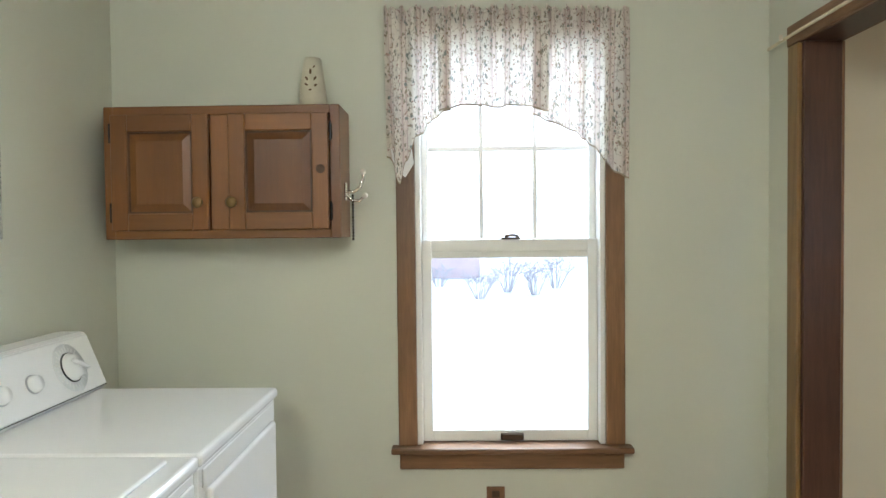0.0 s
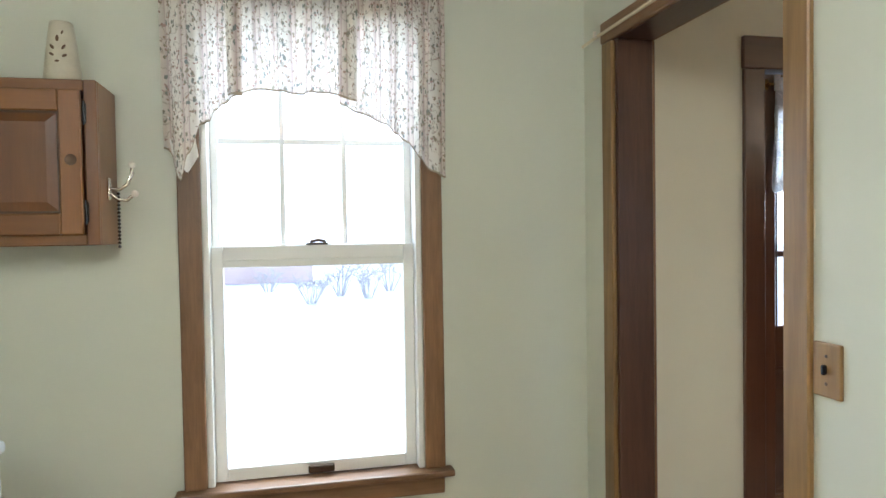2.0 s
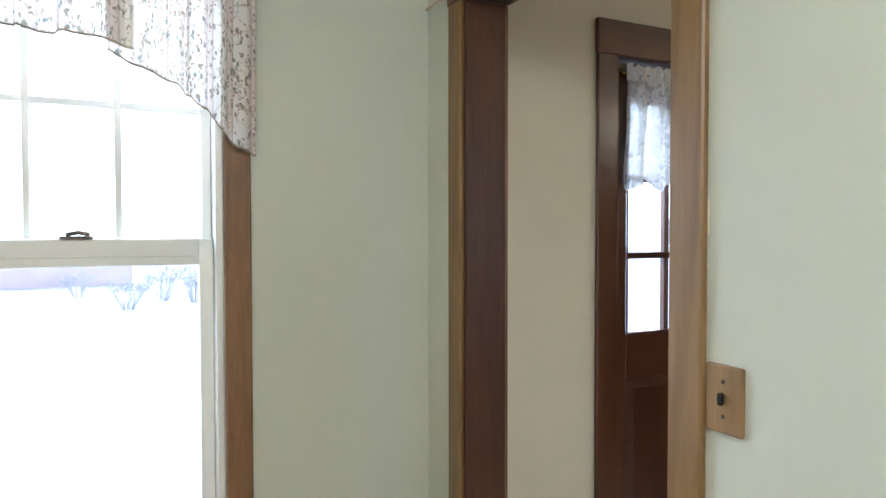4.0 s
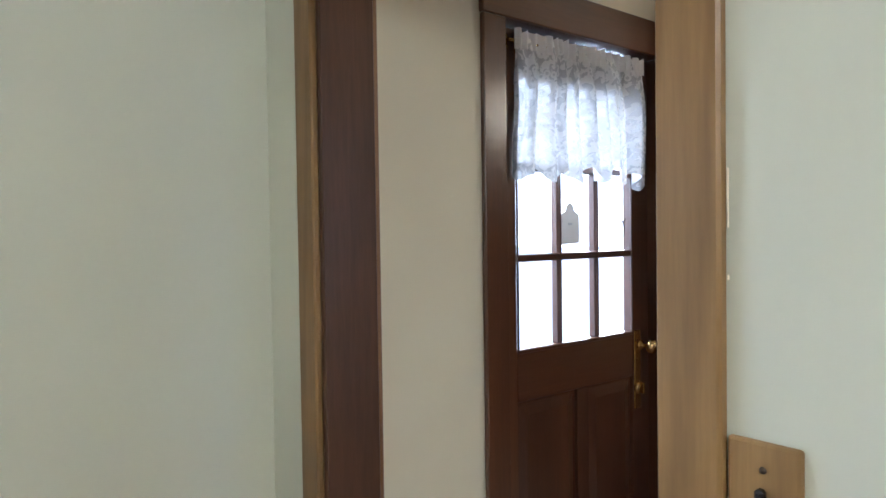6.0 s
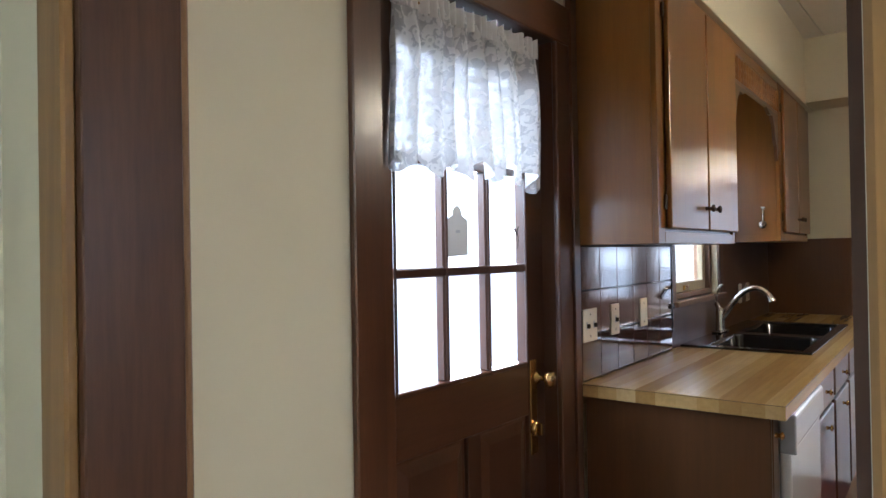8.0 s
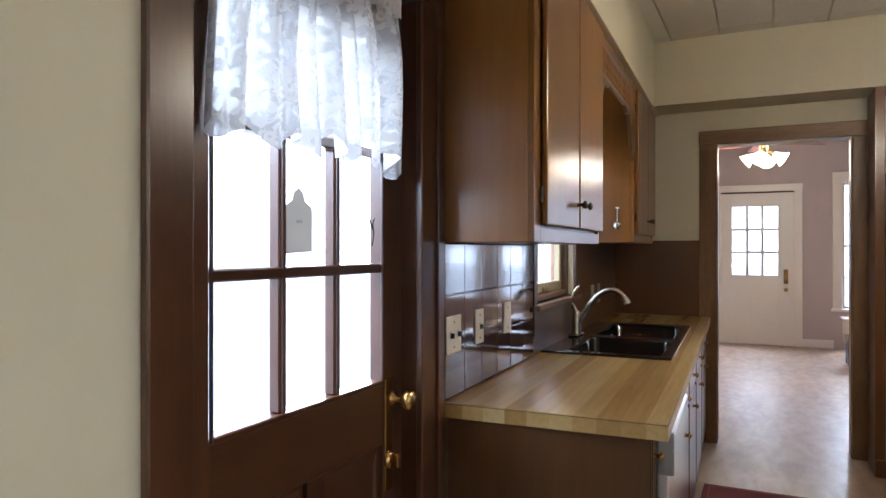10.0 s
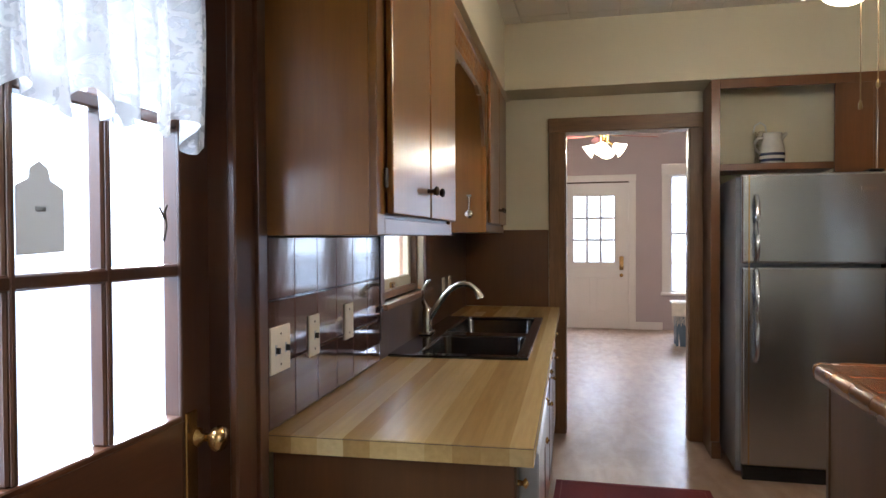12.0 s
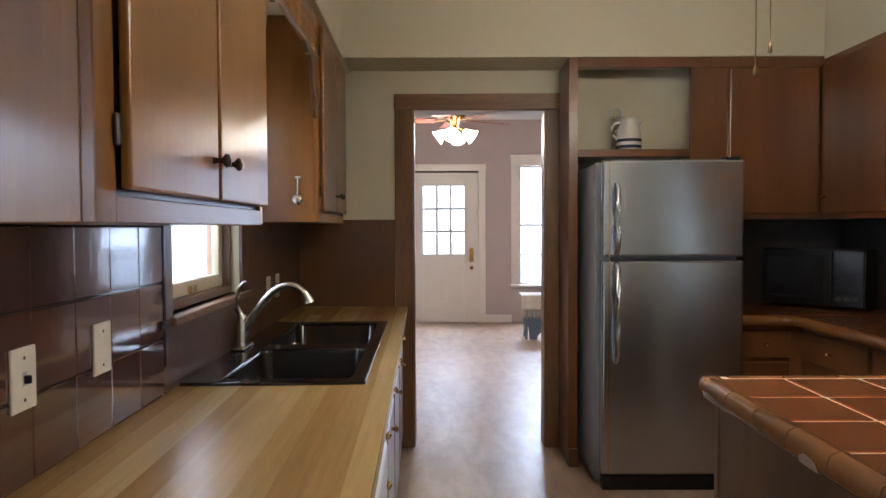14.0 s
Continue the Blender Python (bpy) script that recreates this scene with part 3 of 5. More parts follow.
bx(_bm, 0.424, 0.506, 0.020, 0.032, 0.553, 0.561, 0.003)
part("sash_lift", _bm, BRONZE, w, "dark metal sash lift")


def cloth(name, nx, nz, fn, material, parent, label="", size=(1.0, 1.0), start=0.0):
    """A sheet of cloth over u, v in 0..1. size: its width in metres when flat, and a scale of its height; start: where its pattern begins."""
    bm = bmesh.new()
    uvl = bm.loops.layers.uv.new("UVMap")
    vs = [[bm.verts.new(fn(i / nx, k / nz)) for i in range(nx + 1)] for k in range(nz + 1)]
    for k in range(nz):
        for i in range(nx):
            f = bm.faces.new((vs[k][i], vs[k][i + 1], vs[k + 1][i + 1], vs[k + 1][i]))
            f.smooth = True
            for lp, (a, b) in zip(f.loops, ((i, k), (i + 1, k), (i + 1, k + 1), (i, k + 1))):
                lp[uvl].uv = (start + size[0] * a / nx, size[1] * lp.vert.co.z)
    me = bpy.data.meshes.new(name)
    bm.to_mesh(me)
    bm.free()
    me.materials.append(material)
    ob = new(name, me)
    ob.parent = parent
    return tagged(ob, label) if label else ob


def step(e0, e1, x):
    q = min(1.0, max(0.0, (x - e0) / (e1 - e0)))
    return q * q * (3 - 2 * q)


def along(knots, x):
    """The value at x of a line through (x, value) knots, eased between them."""
    for (x0, a), (x1, b) in zip(knots, knots[1:]):
        if x <= x1:
            return a + (b - a) * step(x0, x1, x)
    return knots[-1][1]


TAIL_LEFT = [(0.0, 0.585), (0.055, 0.690), (0.085, 0.600), (0.12, 0.500), (0.15, 0.490), (0.17, 0.452), (0.27, 0.400)]
MIDDLE = [(0.22, 0.405), (0.34, 0.378), (0.45, 0.388), (0.56, 0.380), (0.67, 0.402)]
TAIL_RIGHT = [(0.61, 0.415), (0.67, 0.440), (0.78, 0.478), (0.81, 0.510), (0.86, 0.540), (0.90, 0.590), (0.95, 0.640), (1.0, 0.660)]


def valance(q0, q1, knots, off):
    """One panel of the valance between q0 and q1 of its width: gathered heading, pleats below, hem along the knots."""
    def at(u, v):
        q = q0 + (q1 - q0) * u
        drop = along(knots, q) * v
        frill = max(0.0, 1 - drop / 0.085)
        gather = math.sin(q * 150 + 4 * math.sin(q * 23)) + 0.6 * math.sin(q * 263 + 2 * math.sin(q * 41))
        pleat = math.sin(q * 46 + 1.9 * math.sin(q * 13)) + 0.5 * math.sin(q * 91 + 2.2 * math.sin(q * 29))
        tuck = 1 - 0.75 * math.exp(-((drop - 0.075) / 0.016) ** 2)
        z = 2.281 - 0.018 * q - drop + 0.016 * gather * frill * max(0.0, 1 - drop / 0.045)
        y = 2.662 + off - 0.010 * math.sin(min(1, drop / 0.4) * 3) + tuck * (0.016 * gather * (frill + 0.15) + 0.015 * pleat * min(1.0, drop / 0.2))
        x = -0.213 + 0.965 * q + 0.006 * pleat * min(1.0, drop / 0.3) - 0.012 * (q - 0.5) * v
        return (x, y, z)
    return at


c = thing("valance_curtain", "gathered floral striped cotton valance over the window", "curtain", Matrix())
HEM = plain("taupe_hem", (0.33, 0.27, 0.19), 0.9)
for q0, q1, knots, off in ((0.0, 0.27, TAIL_LEFT, 0.004), (0.61, 1.0, TAIL_RIGHT, 0.004), (0.22, 0.67, MIDDLE, -0.008)):
    fn = valance(q0, q1, knots, off)
    fall = cloth("cloth", int(300 * (q1 - q0)), 56, fn, FLORAL, c, "", (1.5 * (q1 - q0), 1.0), 1.5 * q0)
    cloth("hem", int(300 * (q1 - q0)), 1, lambda u, v: tuple(Vector(fn(u, 1.0)) + Vector((0, -0.002, 0.002 - 0.007 * v))), HEM, fall, "taupe piped hem")
cloth("heading", 260, 6, lambda u, v: tuple(Vector(valance(0.0, 1.0, [(0.0, 0.112), (1.0, 0.112)], 0.013)(u, v))), FLORAL, c, "doubled gathered heading", (1.5, 1.0), 0.2)
cloth("lining", 12, 14, lambda u, v: (-0.205 + 0.085 * u + 0.02 * v, 2.676 + 0.008 * math.sin(u * 7 + v * 3), 1.80 - v * (0.19 - 0.13 * abs(u - 0.55))), plain("white_lining_cotton", (0.76, 0.75, 0.73), 0.9), c, "white lining of the turned tail")
_bm = bmesh.new()
tube(_bm, [(-0.20, 2.700, 2.20), (0.75, 2.700, 2.18)], 0.006, 8)
tube(_bm, [(-0.20, 2.700, 2.20), (-0.20, 2.719, 2.20)], 0.007, 8)
tube(_bm, [(0.75, 2.700, 2.18), (0.75, 2.719, 2.18)], 0.007, 8)
part("rod", _bm, IVORY, c)

# ---- wall cabinet ----
CW, CH, CD = 0.885, 0.496, 0.225
k = thing("wall_cabinet", "knotty pine wall cabinet with two raised-panel doors", "cabinet", pose(-1.25, 2.494, 1.378))
_bm = bmesh.new()
bx(_bm, 0, 0.018, 0.018, CD, 0, CH, 0.002)
bx(_bm, CW - 0.018, CW, 0.018, CD, 0, CH, 0.002)
bx(_bm, 0.018, CW - 0.018, 0.018, CD, 0, 0.018)
bx(_bm, 0.018, CW - 0.018, 0.018, CD, CH - 0.018, CH)
bx(_bm, 0.018, CW - 0.018, CD - 0.006, CD - 0.002, 0.018, CH - 0.018)
part("body", _bm, PINE, k)
for a, b, c0, c1 in ((0, 0.036, 0, CH), (CW - 0.036, CW, 0, CH), (0.400, 0.470, 0.034, CH - 0.034)):
    part("face_stile", cub(a, b, 0, 0.018, c0, c1, 0.003), PINE, k)
for c0, c1 in ((0, 0.034), (CH - 0.034, CH)):
    part("face_rail", cub(0.036, CW - 0.036, 0, 0.018, c0, c1, 0.003), PINE_H, k)
for x0, x1, kx, hx in ((0.032, 0.398, 0.362, 0.026), (0.472, 0.845, 0.488, 0.851)):
    # The backing shows only in the groove, its shade put into the colour.
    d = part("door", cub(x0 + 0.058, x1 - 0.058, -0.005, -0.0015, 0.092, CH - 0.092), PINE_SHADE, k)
    part("stile", cub(x0, x0 + 0.062, -0.018, -0.001, 0.032, CH - 0.032, 0.004), PINE, d)
    part("stile", cub(x1 - 0.062, x1, -0.018, -0.001, 0.032, CH - 0.032, 0.004), PINE, d)
    part("rail", cub(x0 + 0.062, x1 - 0.062, -0.018, -0.001, 0.032, 0.097, 0.004), PINE_H, d)
    part("rail", cub(x0 + 0.062, x1 - 0.062, -0.018, -0.001, CH - 0.097, CH - 0.032, 0.004), PINE_H, d)
    part("panel", panel_raised(bmesh.new(), x0 + 0.070, x1 - 0.070, 0.104, CH - 0.104, -0.0055, 0.010, 0.026), PINE, d)
    _bm = bmesh.new()
    lathe(_bm, [(0.010, 0), (0.008, 0.008), (0.019, 0.014), (0.021, 0.022), (0.014, 0.028), (0.0, 0.030)], 16, pose(kx, -0.018, 0.135, 90))
    part("knob", _bm, AGED, d, "aged brass knob")
    for hz in (0.10, CH - 0.10):
        _bm = cub(hx - 0.006, hx + 0.006, -0.006, 0.0, hz - 0.03, hz + 0.03, 0.002)
        tube(_bm, [(hx, -0.008, hz - 0.036), (hx, -0.008, hz + 0.036)], 0.004, 8)
        part("hinge", _bm, BLACK, d, "black metal hinge")
_bm = bmesh.new()
lathe(_bm, [(0.0, 0), (0.015, 0.001), (0.017, 0.003)], 14, pose(0.816, -0.0185, 0.255, 90))
part("knot", _bm, CUTOUT, k)

h = thing("coat_hook", "tarnished metal double coat hook with white ceramic tips", "hook", pose(-0.365, 2.60, 1.555) @ Matrix.Diagonal((1.15, 1.15, 1.15, 1)))
_bm = bmesh.new()
bx(_bm, 0, 0.006, -0.012, 0.012, -0.03, 0.03, 0.003)
tube(_bm, [(0.004, 0, 0.0), (0.03, 0, -0.002), (0.05, 0, 0.012), (0.062, 0, 0.04), (0.062, 0, 0.062)], 0.005, 8)
tube(_bm, [(0.004, 0, -0.012), (0.025, 0, -0.03), (0.048, 0, -0.032), (0.064, 0, -0.018)], 0.005, 8)
part("hook", _bm, CHROME, h)
for p in ((0.062, 0, 0.066), (0.068, 0, -0.014)):
    _bm = bmesh.new()
    bmesh.ops.create_uvsphere(_bm, u_segments=12, v_segments=8, radius=0.010, matrix=Matrix.Translation(p))
    part("tip", _bm, STONEWARE, h, "white ceramic tip")
b = thing("bead_string", "string of dark beads hanging from the coat hook", "beads", pose(-0.335, 2.60, 1.545))
part("string", tube(bmesh.new(), [(0, 0, 0), (0, 0, -0.178)], 0.001, 5), BLACK, b)
for i in range(15):
    _bm = bmesh.new()
    bmesh.ops.create_icosphere(_bm, subdivisions=1, radius=0.0058, matrix=Matrix.Translation((0.0, 0.0, -0.012 * i - 0.006)))
    part("bead", _bm, BLACK, b)

v = thing("ceramic_lantern", "tapered bisque ceramic lantern with cut-out leaves on the cabinet", "lantern", pose(-0.478, 2.575, 1.874) @ Matrix.Diagonal((0.93, 0.93, 1.04, 1)))
_bm = lathe(bmesh.new(), [(0.0, 0), (0.050, 0.0), (0.055, 0.004), (0.056, 0.03), (0.047, 0.10), (0.036, 0.172), (0.034, 0.180), (0.029, 0.180), (0.030, 0.17), (0.045, 0.03), (0.0, 0.01)], 28)
part("shell", _bm, BISQUE, v)
for dx, dz, rot, sz in ((0.0, 0.125, 0, 1.15), (0.014, 0.143, 25, 0.7), (-0.016, 0.10, -40, 1.0), (0.018, 0.10, 40, 1.0), (0.020, 0.075, 70, 1.0), (-0.017, 0.078, -65, 0.9), (0.0, 0.058, 85, 0.8)):
    _bm = bmesh.new()
    r = 0.0565 - 0.112 * max(0.0, dz - 0.03)
    bmesh.ops.create_circle(_bm, cap_ends=True, segments=12, radius=0.009 * sz)
    bmesh.ops.transform(_bm, matrix=pose(dx, -math.sqrt(max(1e-6, r * r - dx * dx)) - 0.0006, dz, 84, 0, 0) @ pose(0, 0, 0, 0, 0, -rot) @ Matrix.Diagonal((0.5, 1.0, 1, 1)), verts=_bm.verts)
    part("leaf_cutout", _bm, CUTOUT, v, "dark leaf-shaped opening")

# ---- dryer and washer ----


def laundry_machine(name, label, category, y0, y1, dial):
    m = thing(name, label, category, pose(-1.30, y0, 0.0))
    D, L, Z = 0.752, y1 - y0, 0.874
    part("body", cub(0.03, D - 0.012, 0.006, L - 0.006, 0.03, Z - 0.035, 0.008, 2), ENAMEL, m)
    part("top", cub(0.03, D, 0.0, L, Z - 0.035, Z, 0.012, 3), ENAMEL, m)
    # control panel leans back from the rear of the top
    bm = bmesh.new()
    pr = [(0.150, Z), (0.168, Z + 0.018), (0.100, Z + 0.188), (0.085, Z + 0.196), (0.0, Z + 0.196), (0.0, Z)]
    a, bb = [bm.verts.new((x, 0.004, q)) for x, q in pr], [bm.verts.new((x, L - 0.004, q)) for x, q in pr]
    n = len(pr)
    for i in range(n):
        bm.faces.new((a[i], a[(i + 1) % n], bb[(i + 1) % n], bb[i]))
    bm.faces.new(a)
    bm.faces.new(bb)
    bmesh.ops.bevel(bm, geom=list(bm.edges), offset=0.004, segments=2, affect="EDGES")
    pn = part("control_panel", bm, ENAMEL, m)
    tilt = math.degrees(math.atan2(0.068, 0.170))
    face = pose(0.1345, 0, Z + 0.103, 0, 90 - tilt, 0)
    bm = bmesh.new()
    for i in range(44):
        bx(bm, 0.1665, 0.1692, 0.006 + i * (L - 0.012) / 44, 0.016 + i * (L - 0.012) / 44, Z + 0.0165, Z + 0.0190)
    part("vent_slots", bm, BLACK, pn, "row of dark slots")
    if dial:
        bm = lathe(bmesh.new(), [(0.080, 0.0005), (0.080, 0.002), (0.0, 0.0021)], 40, face @ pose(0, L - 0.165, 0.001))
        part("dial_plate", bm, PALE_GREY, pn, "grey printed timer scale")
        bm = bmesh.new()
        for i in range(26):
            an = i * 0.24
            bx(bm, -0.002, 0.002, 0.055, 0.055 + (0.012 if i % 3 else 0.020), 0.0024, 0.0030)
            bmesh.ops.transform(bm, matrix=face @ pose(0, L - 0.165, 0.001) @ pose(0, 0, 0, 0, 0, math.degrees(an)), verts=list(bm.verts)[-8:])
        part("scale_marks", bm, ENAMEL, pn, "pale print round the timer")
        bm = lathe(bmesh.new(), [(0.046, 0.003), (0.046, 0.010), (0.040, 0.014), (0.034, 0.030), (0.0, 0.032)], 28, face @ pose(0, L - 0.165, 0.001))
        bx(bm, -0.038, 0.038, -0.007, 0.007, 0.030, 0.046, 0.004)
        bmesh.ops.transform(bm, matrix=face @ pose(0, L - 0.165, 0.001) @ pose(0, 0, 0, 0, 0, 60), verts=[q for q in bm.verts if abs(q.co.z) < 0.06 and abs(q.co.x) < 0.06])
        part("timer_knob", bm, ENAMEL, pn)
        bm = lathe(bmesh.new(), [(0.049, 0.0025), (0.049, 0.006), (0.045, 0.006)], 28, face @ pose(0, L - 0.165, 0.001))
        part("timer_ring", bm, BLACK, pn)
        for yy in (L - 0.36, L - 0.50):
            bm = lathe(bmesh.new(), [(0.026, 0.0), (0.026, 0.010), (0.021, 0.022), (0.0, 0.024)], 20, face @ pose(0.01, yy, 0.001))
            part("knob", bm, ENAMEL, pn)
            bm = lathe(bmesh.new(), [(0.029, 0.0), (0.029, 0.004), (0.026, 0.004)], 20, face @ pose(0.01, yy, 0.001))
            part("knob_ring", bm, GREY_PLASTIC, pn)
        # front door with a moulded rim
        part("door", cub(D - 0.014, D + 0.006, 0.05, L - 0.05, 0.20, Z - 0.10, 0.010, 3), ENAMEL, m)
        part("door_recess", cub(D - 0.012, D - 0.006, 0.03, L - 0.03, Z - 0.095, Z - 0.045, 0.003), ENAMEL, m)
        part("latch", cub(D - 0.013, D - 0.005, L - 0.03, L - 0.02, Z - 0.20, Z - 0.15, 0.002), GREY_PLASTIC, m)
    else:
        part("lid", cub(0.16, D - 0.05, 0.06, L - 0.06, Z, Z + 0.012, 0.006, 2), ENAMEL, m)
        part("front_panel", cub(D - 0.014, D - 0.006, 0.02, L - 0.02, 0.08, Z - 0.06, 0.004, 2), ENAMEL, m)
    return m


laundry_machine("clothes_dryer", "white enamel clothes dryer with a slanted control panel", "dryer", 1.572, 2.262, True)
laundry_machine("washing_machine", "white enamel top-loading washing machine beside the dryer", "washing machine", 0.875, 1.565, False)

p = thing("framed_picture", "small picture in a dark frame on the laundry wall", "picture", pose(-1.33, 1.803, 1.385))
part("frame", sash(bmesh.new(), 0.0, 0.24, 0, 0.02, 0, 0.30, 0.02, 0.02, 0.02), BLACK, p)
for o in p.children:
    o.matrix_basis = pose(0.0, 0, 0, 0, 0, 90)
q = part("print", cub(0.018, 0.222, 0.004, 0.008, 0.018, 0.282), PAPER, p)
q.matrix_basis = pose(0.0, 0, 0, 0, 0, 90)


# ---- unseen ceiling lights of the laundry, added to go with the two bulbs ----
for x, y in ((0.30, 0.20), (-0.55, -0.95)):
    cl = thing("ceiling_light", "small round white ceiling light, unseen, added above a laundry bulb", "lamp", pose(x, y, H_L), "laundry ceiling lights")
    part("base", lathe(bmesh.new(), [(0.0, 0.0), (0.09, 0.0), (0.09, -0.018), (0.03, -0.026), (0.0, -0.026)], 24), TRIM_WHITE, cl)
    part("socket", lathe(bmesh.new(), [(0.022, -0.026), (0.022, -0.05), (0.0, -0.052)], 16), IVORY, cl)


# ---- switch plate, socket ----
s = thing("wooden_switch_plate", "walnut wood switch plate with one toggle on the wall", "switch plate", pose(1.32, 1.467, 1.033))
part("plate", cub(-0.010, 0.0, 0.0, 0.078, 0, 0.119, 0.004, 2), CASING_LITE, s)
part("toggle", cub(-0.022, -0.010, 0.034, 0.044, 0.050, 0.072, 0.003), BLACK, s)
for z in (0.030, 0.090):
    part("screw", lathe(bmesh.new(), [(0.004, 0), (0.003, 0.002), (0, 0.0022)], 10, pose(-0.010, 0.039, z, 0, -90)), BRONZE, s)
s = thing("wall_socket", "brown wall socket below the window", "socket", pose(0.178, NW, 0.235))
part("plate", cub(0, 0.075, -0.007, 0, 0, 0.118, 0.003, 2), CASING, s)
for z in (0.030, 0.088):
    part("outlet", cub(0.022, 0.053, -0.010, -0.006, z - 0.014, z + 0.014, 0.003), BRONZE, s)

# ---- kitchen back door ----
d = tagged(thing("door_1", "dark walnut back door with six lower panes, closed", "door", pose(2.02, NW, 0.0)), kind="structure")
part("casing", cub(0.0, 0.098, -0.018, 0.003, 0, 2.052, 0.004), DOORWOOD, d)
part("casing", cub(0.945, 1.035, -0.018, 0.003, 0, 2.052, 0.004), DOORWOOD, d)
part("head_casing", cub(-0.004, 1.039, -0.020, 0.003, 2.052, 2.185, 0.004), DOORWOOD_H, d)
part("jamb", cub(0.095, 0.108, 0.0, 0.150, 0, 2.064), DOORWOOD, d)
part("jamb", cub(0.952, 0.966, 0.0, 0.150, 0, 2.064), DOORWOOD, d)
part("head_jamb", cub(0.108, 0.952, 0.0, 0.150, 2.052, 2.068), DOORWOOD_H, d)
GX0, GX1, GZ0, GZ1 = 0.200, 0.842, 0.972, 1.905
DY0, DY1 = 0.052, 0.094
lf = part("leaf", cub(0.111, GX0, DY0, DY1, 0.012, 2.048, 0.002), DOORWOOD, d)
part("stile", cub(GX1, 0.949, DY0, DY1, 0.012, 2.048, 0.002), DOORWOOD, lf)
part("top_rail", cub(GX0, GX1, DY0, DY1, GZ1, 2.048, 0.002), DOORWOOD_H, lf)
part("lock_rail", cub(GX0, GX1, DY0, DY1, 0.795, GZ0, 0.002), DOORWOOD_H, lf)
part("bottom_rail", cub(GX0, GX1, DY0, DY1, 0.012, 0.24, 0.002), DOORWOOD_H, lf)
part("mullion", cub(0.505, 0.570, DY0, DY1, 0.24, 0.795, 0.002), DOORWOOD, lf)
for a, b in ((GX0, 0.505), (0.570, GX1)):
    part("panel", cub(a, b, DY0 + 0.014, DY1 - 0.01, 0.24, 0.795), DOORWOOD, lf)
    part("raised_field", panel_raised(bmesh.new(), a + 0.012, b - 0.012, 0.255, 0.780, DY0 + 0.0135, 0.010, 0.035), DOORWOOD, lf)
for x in (0.424, 0.632):
    _bm = cub(x - 0.012, x + 0.012, DY0 + 0.006, DY1 - 0.006, GZ0, GZ1, 0.004)
    bx(_bm, x - 0.006, x + 0.006, DY0, DY1, GZ0, GZ1, 0.003)
    part("muntin", _bm, DOORWOOD, lf)
for z in (1.283, 1.594):
    part("muntin", cub(GX0, GX1, DY0 + 0.002, DY1 - 0.002, z - 0.013, z + 0.013, 0.004), DOORWOOD_H, lf)
_bm = sash(bmesh.new(), GX0, GX1, DY0 - 0.006, DY0 + 0.004, GZ0 - 0.012, GZ1, 0.008, 0.014, 0.014)
part("glazing_bead", _bm, DOORWOOD, lf)
p = part("pane", cub(GX0, GX1, DY0 + 0.022, DY0 + 0.026, GZ0, GZ1), GLASS, lf)
p.visible_shadow = False
_bm = cub(0.848, 0.892, DY0 - 0.005, DY0, 0.66, 0.975, 0.003)
hd = part("handle_plate", _bm, BRASS, d, "tall aged brass plate")
_bm = lathe(bmesh.new(), [(0.022, 0), (0.020, 0.006), (0.009, 0.012), (0.009, 0.032), (0.024, 0.040), (0.029, 0.052), (0.024, 0.064), (0.0, 0.068)], 20, pose(0.893, DY0 - 0.003, 0.912, 90))
part("knob", _bm, BRASS, hd, "round brass knob")
_bm = lathe(bmesh.new(), [(0.026, 0), (0.026, 0.008), (0.020, 0.014), (0.0, 0.015)], 18, pose(0.872, DY0 - 0.003, 0.745, 90))
bx(_bm, 0.866, 0.878, DY0 - 0.034, DY0 - 0.016, 0.725, 0.765, 0.003)
part("deadbolt", _bm, BRASS, hd, "brass thumb-turn deadbolt")
struct("threshold", cub(2.10, 3.0, NW + 0.004, NW + 0.16, 0.0, 0.012, 0.004), DOORWOOD_H, "dark wood threshold under the back door")


def lace_fall(u, v):
    fold = math.sin(u * 41 + 1.8 * math.sin(u * 13)) + 0.45 * math.sin(u * 83 + 2.5 * math.sin(u * 19))
    x = 2.192 + 0.690 * u + 0.012 * math.sin(v * 4 + u * 6) + 0.006 * v * fold
    scallop = (0.050 * abs(math.sin(u * math.pi * 5.5 + 0.5)) + 0.010 * math.sin(u * 60)) * step(0.55, 1.0, v)
    z = 2.018 - v * (0.420 + 0.015 * step(0.93, 0.99, u)) - scallop - 0.006 * (1 - v) * math.sin(u * 95)
    y = 2.740 + (0.005 + 0.024 * min(1, v * 3)) * fold - 0.010 * v
    return (x, y, z)


c = thing("lace_curtain", "short white lace curtain gathered on a rod across the door panes", "curtain", Matrix())
cloth("lace_panel", 240, 48, lace_fall, LACE, c, "", (1.15, 1.0))
cloth("ruffle", 200, 5, lambda u, v: (2.185 + 0.700 * u, 2.732 + 0.010 * math.sin(u * 130 + 2 * math.sin(u * 21)), 2.034 - 0.062 * v + 0.006 * math.sin(u * 90) * (1 - v)), plain("white_cotton", (0.80, 0.79, 0.78), 0.9), c, "gathered white heading")
_bm = bmesh.new()
tube(_bm, [(2.165, 2.745, 2.0), (2.905, 2.745, 2.0)], 0.006, 8)
for x in (2.172, 2.898):
    tube(_bm, [(x, 2.745, 2.0), (x, 2.775, 2.0)], 0.006, 8)
    bx(_bm, x - 0.012, x + 0.012, 2.766, 2.772, 1.98, 2.025, 0.002)
part("rod", _bm, BRASS, c)

